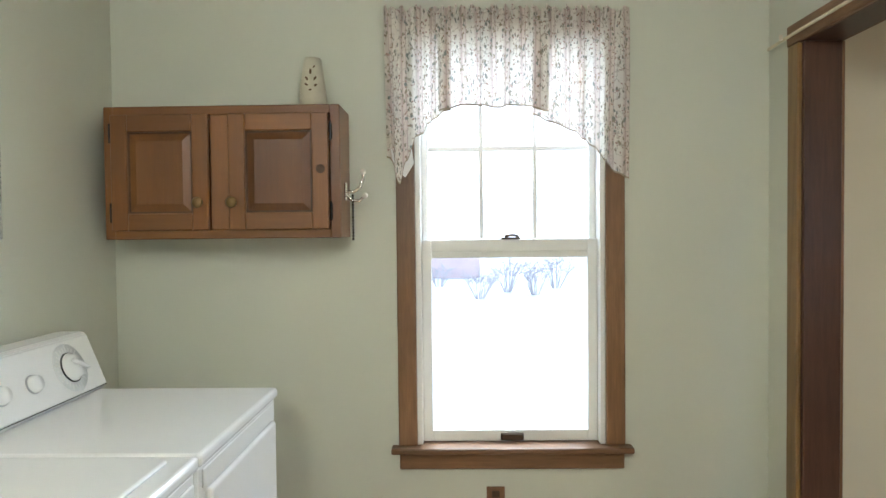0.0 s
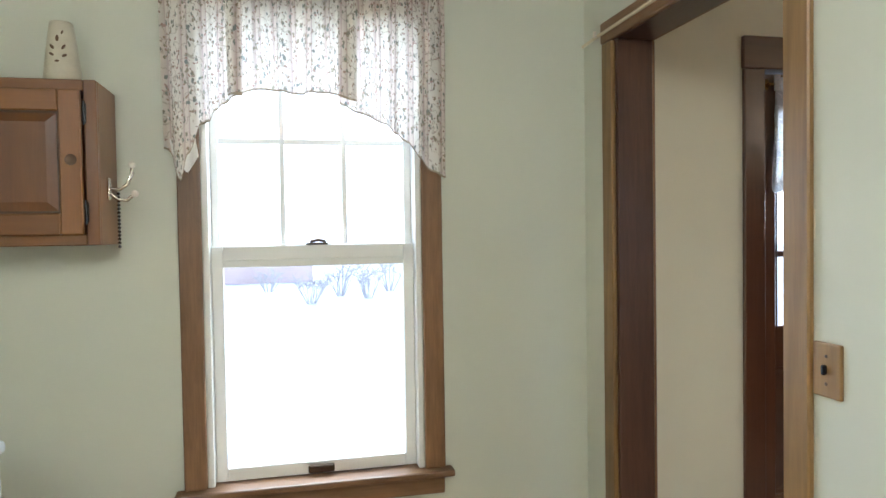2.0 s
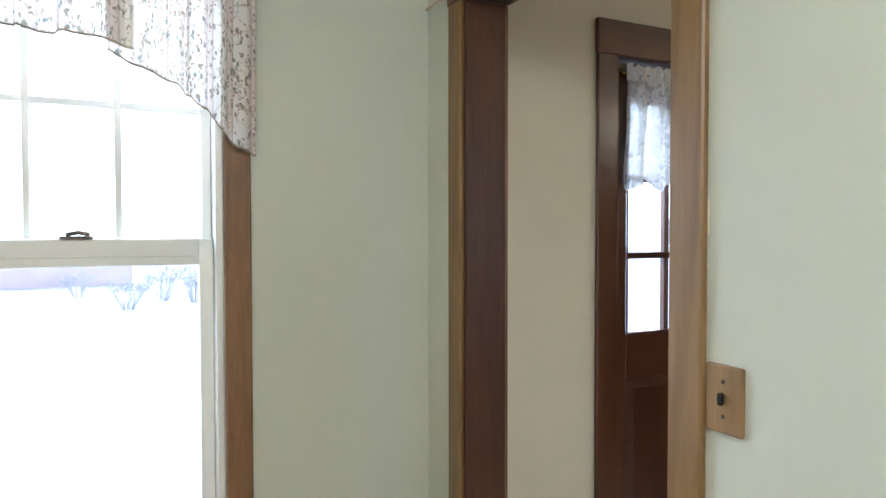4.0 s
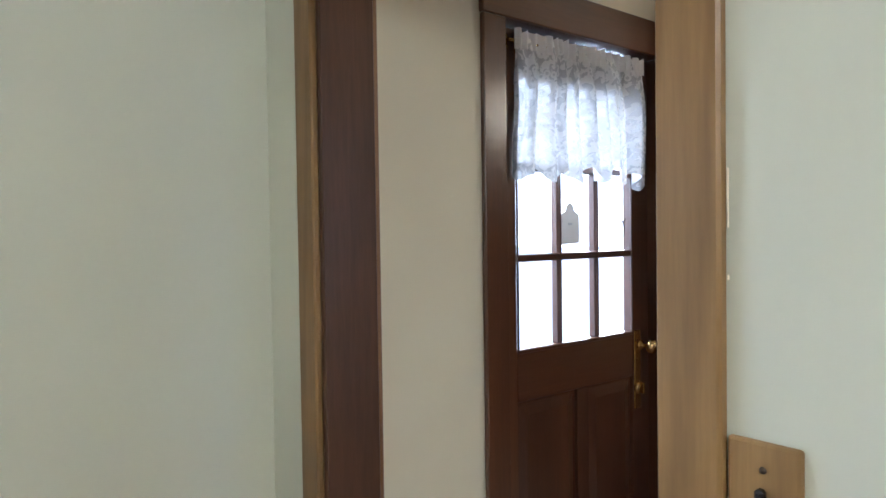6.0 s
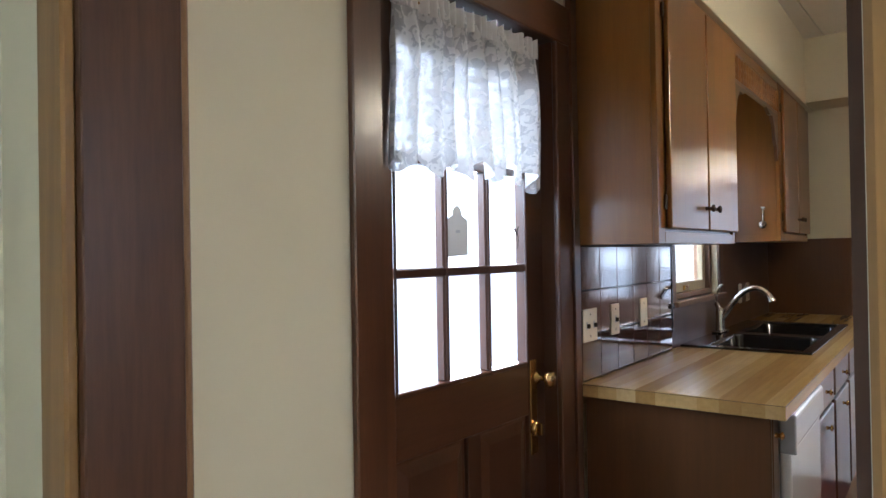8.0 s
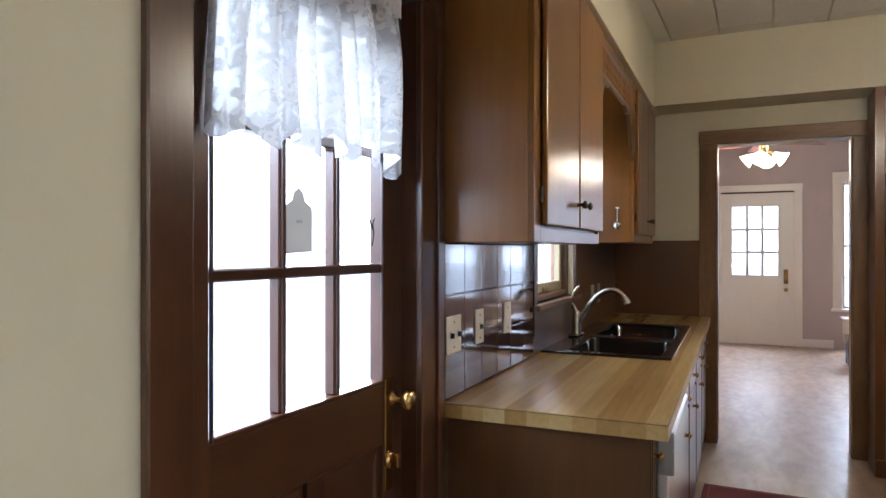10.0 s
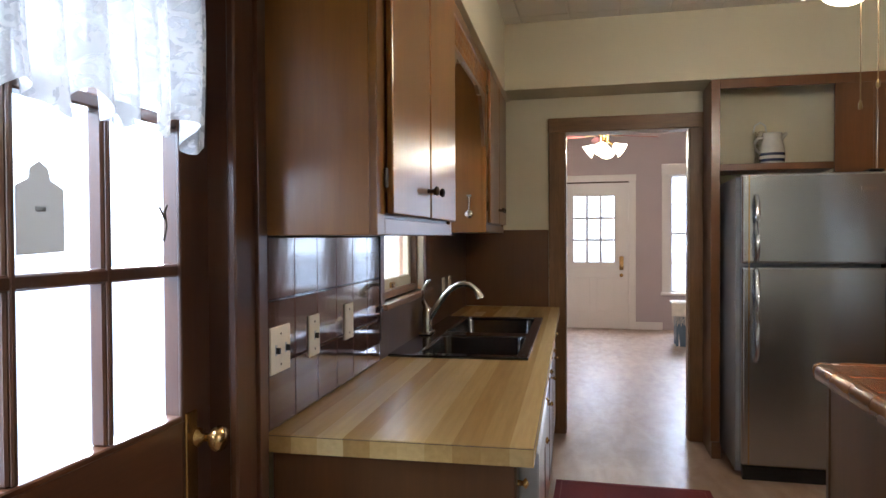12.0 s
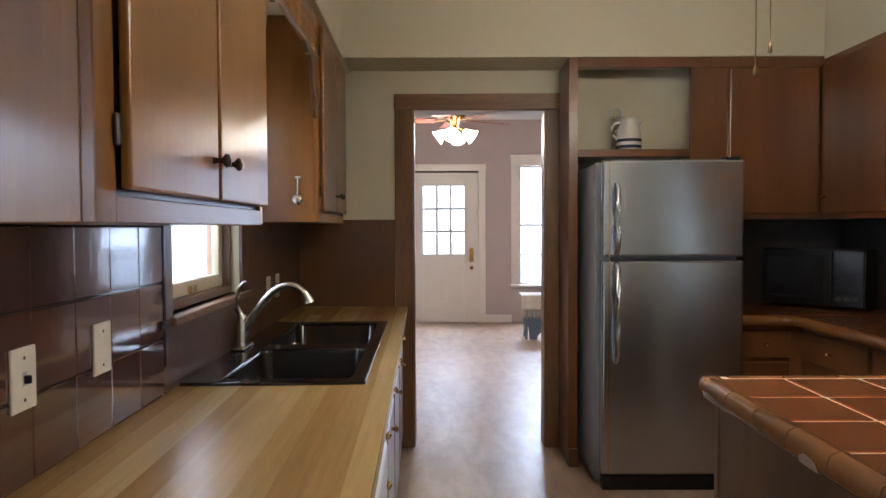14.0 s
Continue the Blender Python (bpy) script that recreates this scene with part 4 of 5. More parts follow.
# paper shape hung on the pane, and a small twig beside it
k = thing("hanging_tag", "cream card cut like a house hung on the door pane", "ornament", pose(2.512, 2.7875, 1.325))
_bm = bmesh.new()
_out = [(-0.046, 0), (0.050, 0.004), (0.050, 0.108), (0.022, 0.122), (0.018, 0.140), (0.0, 0.152), (-0.018, 0.140), (-0.022, 0.122), (-0.046, 0.110)]
a, b = [_bm.verts.new((x, 0, z)) for x, z in _out], [_bm.verts.new((x, 0.003, z)) for x, z in _out]
for i in range(len(_out)):
    _bm.faces.new((a[i], a[(i + 1) % len(_out)], b[(i + 1) % len(_out)], b[i]))
_bm.faces.new(a)
_bm.faces.new(b)
part("card", _bm, card(), k)
part("mark", cub(-0.010, 0.010, -0.002, -0.001, 0.070, 0.078), GREY_PLASTIC, k, "small grey printed bar")
k = thing("twig_ornament", "small dark twig ornament on the door pane", "ornament", pose(2.82, 2.782, 1.345))
_bm = bmesh.new()
tube(_bm, [(0.0, 0, 0), (0.010, 0, 0.03), (0.004, 0, 0.06), (0.012, 0, 0.075)], 0.003, 6)
tube(_bm, [(0.006, 0, 0.045), (-0.012, 0, 0.07)], 0.0025, 6)
part("twig", _bm, BRONZE, k)

# ---- the sink run ----


def run_thing(name, label, category, u, v, z, group=""):
    return thing(name, label, category, RUN @ pose(u, v, z), group)


# filler strip between door casing and cabinets
run_struct("filler_strip", cub(-0.045, 0.0, -0.010, 0.012, 0, 2.285, 0.002), DOORWOOD, "dark stained filler strip beside the door")

WT = run_thing("worktop", "butcher-block laminate worktop with a square edge", "worktop", 0, 0, 0.824)
SU0, SU1, SV0, SV1 = 1.075, 2.40, -0.574, -0.010


def slab_with_hole(xs, ys, z0, z1):
    """A slab over a grid of three by three cells whose middle cell is open."""
    bm = bmesh.new()
    g = [[[bm.verts.new((x, y, z)) for z in (z0, z1)] for y in ys] for x in xs]
    for i in range(3):
        for j in range(3):
            if i == j == 1:
                continue
            for k in (0, 1):
                bm.faces.new((g[i][j][k], g[i + 1][j][k], g[i + 1][j + 1][k], g[i][j + 1][k]))
    rims = [[(i, 0) for i in range(4)] + [(3, j) for j in range(1, 4)] + [(i, 3) for i in (2, 1, 0)] + [(0, j) for j in (2, 1)], [(1, 1), (2, 1), (2, 2), (1, 2)]]
    for rim in rims:
        for (a, b), (c, d) in zip(rim, rim[1:] + rim[:1]):
            bm.faces.new((g[a][b][0], g[c][d][0], g[c][d][1], g[a][b][1]))
    return bm


part("slab", slab_with_hole((0.0, SU0 + 0.03, SU1 - 0.03, 3.12), (-0.655, SV0 + 0.03, SV1 - 0.03, -0.002), 0.0, 0.045), LAMINATE, WT)
part("edge_line", cub(-0.0012, 0.0, -0.654, -0.004, 0.041, 0.0425), CUTOUT, WT, "dark seam along the edge")
part("edge_line", cub(0.0, 3.1, -0.6562, -0.655, 0.041, 0.0425), CUTOUT, WT, "dark seam along the edge")

SK = run_thing("kitchen_sink", "black enamel double-bowl sink set in the worktop", "sink", SU0, SV0, 0.869)
LU, LV_ = SU1 - SU0, SV1 - SV0


def bowl(bm, u0, u1, v0, v1, z0, depth, r=0.05, n=5):
    """An open bowl with rounded corners and a sloped wall."""
    def ring(ins, z):
        out = []
        for cx, cy, a0 in ((u1 - r, v1 - r, 0), (u0 + r, v1 - r, 90), (u0 + r, v0 + r, 180), (u1 - r, v0 + r, 270)):
            for i in range(n):
                an = radians(a0 + 90 * i / (n - 1))
                out.append(bm.verts.new((cx + (r - ins) * math.cos(an), cy + (r - ins) * math.sin(an), z)))
        return out
    rs = [ring(0, z0), ring(0.006, z0 - 0.008), ring(0.012, z0 - depth + 0.03), ring(0.035, z0 - depth)]
    for a, b in zip(rs, rs[1:]):
        for i in range(len(a)):
            f = bm.faces.new((a[i], a[(i + 1) % len(a)], b[(i + 1) % len(a)], b[i]))
            f.smooth = True
    bm.faces.new(rs[-1])
    return rs[0]


for i, (a, b_) in enumerate(((0.05, 0.56), (0.66, 1.29))):
    _bm = bmesh.new()
    bowl(_bm, a, b_, 0.045, LV_ - 0.115, 0.010, 0.18 if i == 0 else 0.14)
    part("bowl", _bm, SINK, SK)
_bm = bmesh.new()
bx(_bm, 0, LU, 0, 0.047, 0, 0.012, 0.005, 2)
bx(_bm, 0, LU, LV_ - 0.117, LV_, 0, 0.012, 0.005, 2)
bx(_bm, 0, 0.052, 0.045, LV_ - 0.113, 0, 0.0118, 0.004, 2)
bx(_bm, 0.558, 0.662, 0.045, LV_ - 0.113, 0, 0.0118, 0.004, 2)
bx(_bm, LU - 0.052, LU, 0.045, LV_ - 0.113, 0, 0.0118, 0.004, 2)
part("rim", _bm, SINK, SK)

F = run_thing("kitchen_faucet", "brushed nickel gooseneck faucet with one lever", "faucet", 1.665, -0.044, 0.881)
part("base", cub(-0.075, 0.075, -0.028, 0.028, 0.0, 0.012, 0.006, 2), CHROME, F)
_bm = lathe(bmesh.new(), [(0.026, 0.01), (0.023, 0.03), (0.022, 0.11), (0.017, 0.13), (0.0, 0.134)], 20, pose(0, 0, 0))
part("body", _bm, CHROME, F)
_pts = [(0, -0.008, 0.072), (0, -0.030, 0.105), (0, -0.060, 0.150), (0, -0.092, 0.193), (0, -0.122, 0.222), (0, -0.152, 0.240), (0, -0.182, 0.246), (0, -0.208, 0.241), (0, -0.230, 0.227), (0, -0.244, 0.210)]
part("spout", tube(bmesh.new(), _pts, 0.016, 12, 0.013), CHROME, F)
e = Vector(_pts[-1])
part("spray_head", tube(bmesh.new(), [e + Vector((0, 0.004, 0.008)), e + Vector((0, -0.014, -0.022)), e + Vector((0, -0.018, -0.034))], 0.015, 12, 0.022), CHROME, F)
part("lever", tube(bmesh.new(), [(0, 0, 0.12), (0, 0.018, 0.155), (0, 0.022, 0.19), (0, 0.014, 0.225), (0, -0.006, 0.256), (0, -0.018, 0.260)], 0.013, 10, 0.006), CHROME, F)

# base cabinets and dishwasher
BC = run_thing("base_cabinet", "dark brown base cabinet closing the end of the run", "cabinet", 0.0, -0.61, 0)
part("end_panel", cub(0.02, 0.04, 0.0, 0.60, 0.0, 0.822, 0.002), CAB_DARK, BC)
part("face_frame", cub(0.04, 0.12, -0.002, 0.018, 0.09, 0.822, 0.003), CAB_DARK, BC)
part("toe_kick", cub(0.04, 0.12, 0.06, 0.075, 0.0, 0.09), BLACK, BC)
part("knob", lathe(bmesh.new(), [(0.008, 0), (0.006, 0.012), (0.014, 0.020), (0.0, 0.028)], 14, pose(0.075, -0.002, 0.76, 90)), BRASS, BC, "small brass knob")
DW = run_thing("dishwasher", "white dishwasher under the worktop with a dark handle strip", "dishwasher", 0.13, -0.61, 0)
part("body", cub(0.0, 0.60, 0.0, 0.58, 0.03, 0.818, 0.004), GREYSIDE, DW)
part("door", cub(0.004, 0.596, -0.035, -0.001, 0.12, 0.70, 0.012, 3), ENAMEL, DW)
part("control_strip", cub(0.004, 0.596, -0.050, -0.001, 0.705, 0.815, 0.016, 3), ENAMEL, DW)
part("handle", cub(0.0, 0.016, -0.052, -0.002, 0.69, 0.815, 0.006, 2), GREY_PLASTIC, DW)
for i, (u0, u1) in enumerate(((0.74, 1.30), (1.30, 1.86), (1.86, 2.45), (2.45, 3.10))):
    cb = run_thing("base_cabinet", "dark brown base cabinet with a drawer over a door", "cabinet", u0, -0.61, 0, "base cabinets under the worktop")
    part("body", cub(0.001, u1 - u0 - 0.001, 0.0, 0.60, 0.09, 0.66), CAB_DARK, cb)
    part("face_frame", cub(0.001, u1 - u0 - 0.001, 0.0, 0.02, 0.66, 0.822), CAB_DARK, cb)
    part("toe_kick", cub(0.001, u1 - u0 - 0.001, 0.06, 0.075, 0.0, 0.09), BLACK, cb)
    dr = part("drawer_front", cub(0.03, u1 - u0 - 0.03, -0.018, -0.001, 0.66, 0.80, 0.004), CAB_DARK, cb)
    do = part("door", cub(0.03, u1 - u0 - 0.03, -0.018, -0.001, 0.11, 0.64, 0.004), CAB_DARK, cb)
    for pa, zz in ((dr, 0.73), (do, 0.58)):
        part("knob", lathe(bmesh.new(), [(0.008, 0), (0.006, 0.012), (0.014, 0.020), (0.0, 0.028)], 14, pose((u1 - u0) / 2, -0.018, zz, 90)), BRASS, pa, "small brass knob")

# wall cabinets
UZ0, UZ1, UD = 1.356, 2.283, 0.29


def wall_unit(u0, u1, doors, label, z0=UZ0):
    w = u1 - u0
    c = run_thing("wall_cabinet", label, "cabinet", u0, -UD, z0, "wall cabinets over the sink run")
    H = UZ1 - z0
    part("body", cub(0.0, w, 0.020, UD + 0.010, 0.0, H, 0.002), CAB, c)
    part("face_stile", cub(0.0, 0.064, 0.0, 0.020, 0, H, 0.002), CAB, c)
    part("face_stile", cub(w - 0.03, w, 0.0, 0.020, 0, H, 0.002), CAB, c)
    part("face_rail", cub(0.064, w - 0.03, 0.0, 0.020, 0, 0.042, 0.002), CAB_H, c)
    part("face_rail", cub(0.064, w - 0.03, 0.0, 0.020, H - 0.035, H, 0.002), CAB_H, c)
    # Dark sheet behind the doors puts shade into the gaps round them.
    part("reveal", cub(0.063, w - 0.029, 0.012, 0.018, 0.040, H - 0.033), CAB_DARK, c)
    n = len(doors)
    for i, (a, b, kx, hx) in enumerate(doors):
        dd = part("door", cub(a, b, -0.020, -0.002, 0.052, H - 0.030, 0.005, 2), CAB, c)
        part("knob", lathe(bmesh.new(), [(0.009, 0), (0.006, 0.004), (0.006, 0.018), (0.015, 0.026), (0.013, 0.034), (0.0, 0.037)], 16, pose(kx, -0.020, 0.135, 90)), BRONZE, dd, "dark bronze knob")
        for hz in (0.14, H - 0.14):
            part("hinge", cub(hx - 0.006, hx + 0.006, -0.010, 0.0, hz - 0.025, hz + 0.025, 0.003), BRONZE, dd)
    return c


wall_unit(0.0, 0.985, [(0.072, 0.512, 0.475, 0.060), (0.528, 0.970, 0.565, 0.978)], "glossy brown wall cabinet with two flat doors")
wall_unit(2.03, 2.95, [(0.05, 0.480, 0.44, 0.036), (0.492, 0.905, 0.53, 0.915)], "glossy brown wall cabinet beyond the sink window", 1.375)

# scalloped spindle valance between the two wall cabinets
vl = run_thing("spindle_valance", "carved brown wood valance with spindles over the sink", "valance", 0.985, -UD + 0.002, 1.83)
part("rail", cub(0.0, 1.045, 0.0, 0.018, 0.400, 0.452, 0.003), CAB_H, vl)
part("rail", cub(0.0, 1.045, 0.0, 0.018, 0.262, 0.285, 0.003), CAB_H, vl)
for i in range(20):
    x = 0.035 + i * 0.0515
    _bm = lathe(bmesh.new(), [(0.007, 0.285), (0.011, 0.300), (0.006, 0.318), (0.012, 0.342), (0.006, 0.366), (0.011, 0.385), (0.007, 0.400)], 8, pose(x, 0.009, 0))
    part("spindle", _bm, CAB, vl)
for sx in (0, 1):
    _pr = [(0.0, 0.262), (0.30, 0.262), (0.22, 0.235), (0.16, 0.24), (0.11, 0.19), (0.075, 0.10), (0.05, 0.085), (0.04, 0.03), (0.018, 0.0), (0.0, 0.02)]
    _pr = [(x if not sx else 1.045 - x, z) for x, z in _pr]
    part("scroll_bracket", extrude(bmesh.new(), _pr, lambda x, z, k: (x, 0.018 * k, z)), CAB_DARK, vl)

# measuring scoop hanging on the side of the far cabinet
sp = run_thing("hanging_scoop", "small steel scoop hanging on the cabinet side", "scoop", 2.028, -0.20, 1.455)
_bm = tube(bmesh.new(), [(-0.008, 0, 0.115), (-0.010, 0, 0.055), (-0.012, 0, 0.03)], 0.005, 8)
bmesh.ops.create_uvsphere(_bm, u_segments=14, v_segments=8, radius=0.024, matrix=Matrix.Translation((-0.018, 0, 0.018)) @ Matrix.Diagonal((0.55, 1, 1, 1)))
part("scoop", _bm, CHROME, sp)
part("hook", cub(-0.012, 0.0, -0.012, 0.012, 0.112, 0.122, 0.003), IVORY, sp)

# sink window
w = tagged(thing("window_2", "white sash window over the sink with dark wood trim", "window", RUN @ pose(WU0, 0.012, 0)), kind="structure")
WW = WU1 - WU0
part("casing", cub(-0.075, 0.0, -0.016, 0.0, WZ0 - 0.10, WZ1 + 0.06, 0.003), CAB_DARK, w)
part("casing", cub(WW, WW + 0.09, -0.016, 0.0, WZ0, WZ1 + 0.06, 0.003), CAB_DARK, w)
part("window_sill", cub(-0.03, WW + 0.09, -0.035, 0.07, WZ0 - 0.026, WZ0, 0.005, 2), CASING_H, w)
part("window_frame", sash(bmesh.new(), 0.0, WW, 0.03, 0.14, WZ0, WZ1, 0.03, 0.03, 0.03), CASING, w)
part("sash", sash(bmesh.new(), 0.03, WW - 0.03, 0.06, 0.09, WZ0 + 0.03, WZ1 - 0.03, 0.045, 0.05, 0.04), paint("cream_sash_paint", (0.62, 0.55, 0.38), 0.4), w, "cream painted sash")
p = part("pane", cub(0.07, WW - 0.07, 0.073, 0.077, WZ0 + 0.075, WZ1 - 0.065), GLASS, w)
p.visible_shadow = False
part("sash_lift", cub(WW / 2 - 0.05, WW / 2 + 0.01, 0.046, 0.060, WZ0 + 0.036, WZ0 + 0.062, 0.003), BRASS, w, "brass sash lift")
sc = run_thing("sheer_curtain", "white sheer curtain hanging behind the sink window", "curtain", WU0, 0.012, 0)
cloth("cloth", 60, 4, lambda u, v: (0.06 + (WW - 0.12) * u, 0.120 + 0.022 * math.sin(u * 34 + 2 * math.sin(u * 9)), WZ1 - 0.04 - v * (WZ1 - WZ0 - 0.08)), LACE, sc, "", (1.2, 1.0))

# window in the south wall that lights the room from behind
w = tagged(thing("window_5", "plain white window in the kitchen side wall", "window", pose(1.75, -0.56, 0)), kind="structure")
part("window_frame", sash(bmesh.new(), 0.0, 0.80, -0.05, 0.055, 0.95, 2.10, 0.03, 0.03, 0.03), TRIM_WHITE, w)
part("sash", sash(bmesh.new(), 0.03, 0.77, -0.02, 0.015, 0.98, 2.07, 0.04, 0.05, 0.04), TRIM_WHITE, w)
part("meeting_rail", cub(0.07, 0.73, -0.022, 0.013, 1.51, 1.55, 0.003), TRIM_WHITE, w)
for a, b, c0, c1 in ((-0.08, 0.0, 0.90, 2.10), (0.80, 0.88, 0.90, 2.10), (-0.08, 0.88, 2.10, 2.19)):
    part("casing", cub(a, b, 0.06, 0.078, c0, c1, 0.004), CASING, w)
p = part("pane", cub(0.07, 0.73, -0.004, 0.0, 1.03, 2.03), GLASS, w)
p.visible_shadow = False

# switches and sockets on the tiled splashback


def plate(u, z, wdt, toggles, label, category):
    s = run_thing("switch_plate", label, category, u, -0.009, z)
    part("plate", cub(0, wdt, -0.006, 0, 0, 0.118, 0.003, 2), IVORY, s)
    for i in range(toggles):
        x = wdt * (i + 0.5) / toggles
        part("toggle", cub(x - 0.0045, x + 0.0045, -0.018, -0.006, 0.050, 0.066, 0.002), BLACK, s)
        part("toggle_slot", cub(x - 0.006, x + 0.006, -0.0068, -0.0055, 0.046, 0.072), GREY_PLASTIC, s)
    for z_ in (0.020, 0.098):
        part("screw", lathe(bmesh.new(), [(0.004, 0), (0.003, 0.001), (0, 0.0012)], 8, pose(wdt / 2, -0.006, z_, 90)), BRONZE, s)
    return s


plate(0.004, 1.010, 0.117, 2, "ivory double switch plate with black toggles", "switch")
plate(0.252, 1.012, 0.078, 1, "ivory single switch plate with a black toggle", "switch")
plate(0.555, 1.015, 0.082, 0, "blank ivory plate on the tiles", "socket")
plate(2.22, 1.00, 0.075, 0, "ivory socket plate beyond the sink", "socket")
plate(2.42, 1.00, 0.075, 0, "ivory socket plate in the corner", "socket")
rl = run_struct("tile_end_strip", cub(0.968, 0.984, -0.012, 0.0, 0.95, UZ0, 0.003), BLACK, "dark metal strip at the end of the tiles")
part("clip", cub(0.940, 0.990, -0.018, -0.010, 1.060, 1.085, 0.003), BLACK, rl)

# ---- far doorway and refrigerator bay ----
t = tagged(thing("doorway_trim_far", "brown stained wood casing round the living room doorway", "door frame", pose(6.245, 1.318, 0)), kind="structure")
part("casing", cub(-0.018, 0, 0.802, 0.912, 0, 2.058, 0.004), CASING, t)
part("casing", cub(-0.018, 0, -0.088, 0.0, 0, 2.058, 0.004), CASING, t)
part("head_casing", cub(-0.020, 0, -0.092, 0.916, 2.058, 2.155, 0.004), CASING_Y, t)
part("jamb", cub(0.0, 0.127, 0.796, 0.802, 0, 2.058), CASING, t)
part("jamb", cub(0.0, 0.127, 0.0, 0.006, 0, 2.058), CASING, t)
part("head_jamb", cub(0.0, 0.127, 0.006, 0.796, 2.052, 2.058), DOOR_WHITE, t)

struct("splashback_far", cub(6.236, 6.2445, 2.232, 2.86, 0.869, 1.398), CAB_DARK, "dark brown splashback panel at the end of the worktop")

BAY = thing("refrigerator_bay", "brown wood bay with an open display nook above the refrigerator", "cabinet", pose(5.923, -0.16, 0))
part("side_panel", cub(0, 0.320, 1.343, 1.395, 0, 2.293, 0.002), FARCAB, BAY)
part("shelf", cub(0.0, 0.320, 0.719, 1.343, 1.741, 1.782, 0.003), FARCAB, BAY)
part("top_rail", cub(0.0, 0.022, -0.022, 1.343, 2.235, 2.293, 0.002), FARCAB, BAY)
part("stile", cub(0.0, 0.022, 0.515, 0.718, 1.39, 2.235, 0.002), FARCAB, BAY)
part("base_block", cub(-0.03, 0.0, 1.343, 1.395, 0.0, 0.10, 0.003), FARCAB, BAY)
CBF = thing("wall_cabinet", "brown wall cabinet with a tall flat door beside the nook", "cabinet", pose(5.923, -0.16, 1.39))
part("body", cub(0.022, 0.320, 0.0, 0.515, 0.0, 0.90), FARCAB, CBF)
part("face_frame", cub(0.0, 0.022, -0.34, 0.515, 0.0, 0.845, 0.002), FARCAB, CBF)
part("door", cub(-0.018, 0.0, 0.012, 0.505, 0.03, 0.835, 0.005, 2), FARCAB, CBF)

# south wall cabinets
for i, (a, b) in enumerate(((5.92, 5.35), (5.35, 4.78), (4.78, 4.21), (4.21, 3.64), (3.64, 3.07))):
    cs = thing("wall_cabinet", "brown wall cabinet with a flat door on the side wall", "cabinet", pose(b, -0.18, 1.39), "side wall cabinets")
    part("body", cub(0.001, a - b - 0.001, -0.32, 0.0, 0, 0.885), FARCAB, cs)
    dd = part("door", cub(0.012, a - b - 0.012, 0.001, 0.019, 0.03, 0.855, 0.005, 2), FARCAB, cs)
    part("knob", lathe(bmesh.new(), [(0.008, 0), (0.005, 0.014), (0.012, 0.022), (0, 0.028)], 12, pose(a - b - 0.06, 0.019, 0.12, -90)), BRASS, dd, "small brass knob")

# refrigerator
R = thing("refrigerator", "stainless steel top-freezer refrigerator with curved handles", "refrigerator", pose(5.541, 0.42, 0))
RW = 0.716
part("body", cub(0.075, 0.69, 0.006, 0.735, 0.03, 1.675, 0.006, 2), GREYSIDE, R, "textured grey cabinet sides")
for nm, z0, z1 in (("freezer_door", 1.196, 1.687), ("fresh_food_door", 0.085, 1.180)):
    dd = part(nm, cub(0.0, 0.066, 0.0, RW, z0, z1, 0.014, 3), STEEL, R)
    part("gasket", cub(0.066, 0.075, 0.012, RW - 0.012, z0 + 0.01, z1 - 0.01), BLACK, dd)
    if z0 > 1:
        hz = [(0.0, 1.215), (-0.035, 1.24), (-0.045, 1.33), (-0.045, 1.45), (-0.036, 1.53), (0.0, 1.565)]
    else:
        hz = [(0.0, 1.165), (-0.035, 1.14), (-0.045, 1.04), (-0.045, 0.83), (-0.036, 0.70), (0.0, 0.665)]
    part("handle", tube(bmesh.new(), [(x, RW - 0.072, z) for x, z in hz], 0.013, 10), STEEL, dd, "curved steel bar handle")
part("badge", cub(-0.003, 0.0, 0.055, 0.13, 1.585, 1.610, 0.001), CHROME, R, "small bright badge")
part("top_hinge", cub(0.005, 0.09, 0.02, 0.09, 1.687, 1.70, 0.004), BLACK, R)
part("kick_grille", cub(0.02, 0.07, 0.01, RW - 0.01, 0.0, 0.078, 0.003), BLACK, R)
# Thin brass strip draws the warm highlight along the edge of the doors.
part("trim_strip", cub(-0.0015, 0.0, RW - 0.040, RW - 0.034, 0.09, 1.68), BRASS, R, "warm bright strip drawn for the edge highlight")

# pitcher in the nook
P = thing("stoneware_pitcher", "cream stoneware pitcher with navy bands in the nook", "pitcher", pose(6.06, 0.862, 1.782))
part("jug", lathe(bmesh.new(), [(0, 0), (0.058, 0), (0.066, 0.008), (0.071, 0.04), (0.071, 0.075), (0.064, 0.115), (0.054, 0.155), (0.051, 0.175), (0.055, 0.195), (0.050, 0.195), (0.047, 0.172), (0.058, 0.1), (0.0, 0.02)], 28), STONEWARE, P)
for z in (0.018, 0.054):
    part("band", lathe(bmesh.new(), [(0.0695 if z < 0.03 else 0.0718, z), (0.0718, z + 0.017)], 28), NAVY, P, "navy glazed band")
part("spout", tube(bmesh.new(), [(0, -0.040, 0.150), (0, -0.062, 0.178), (0, -0.082, 0.193)], 0.020, 10, 0.009), STONEWARE, P)
part("handle", tube(bmesh.new(), [(0, 0.050, 0.168), (0, 0.082, 0.165), (0, 0.100, 0.135), (0, 0.094, 0.095), (0, 0.066, 0.072)], 0.009, 10), STONEWARE, P)
gb = thing("glass_basket", "clear glass handled basket behind the pitcher", "glassware", pose(6.14, 0.915, 1.782))
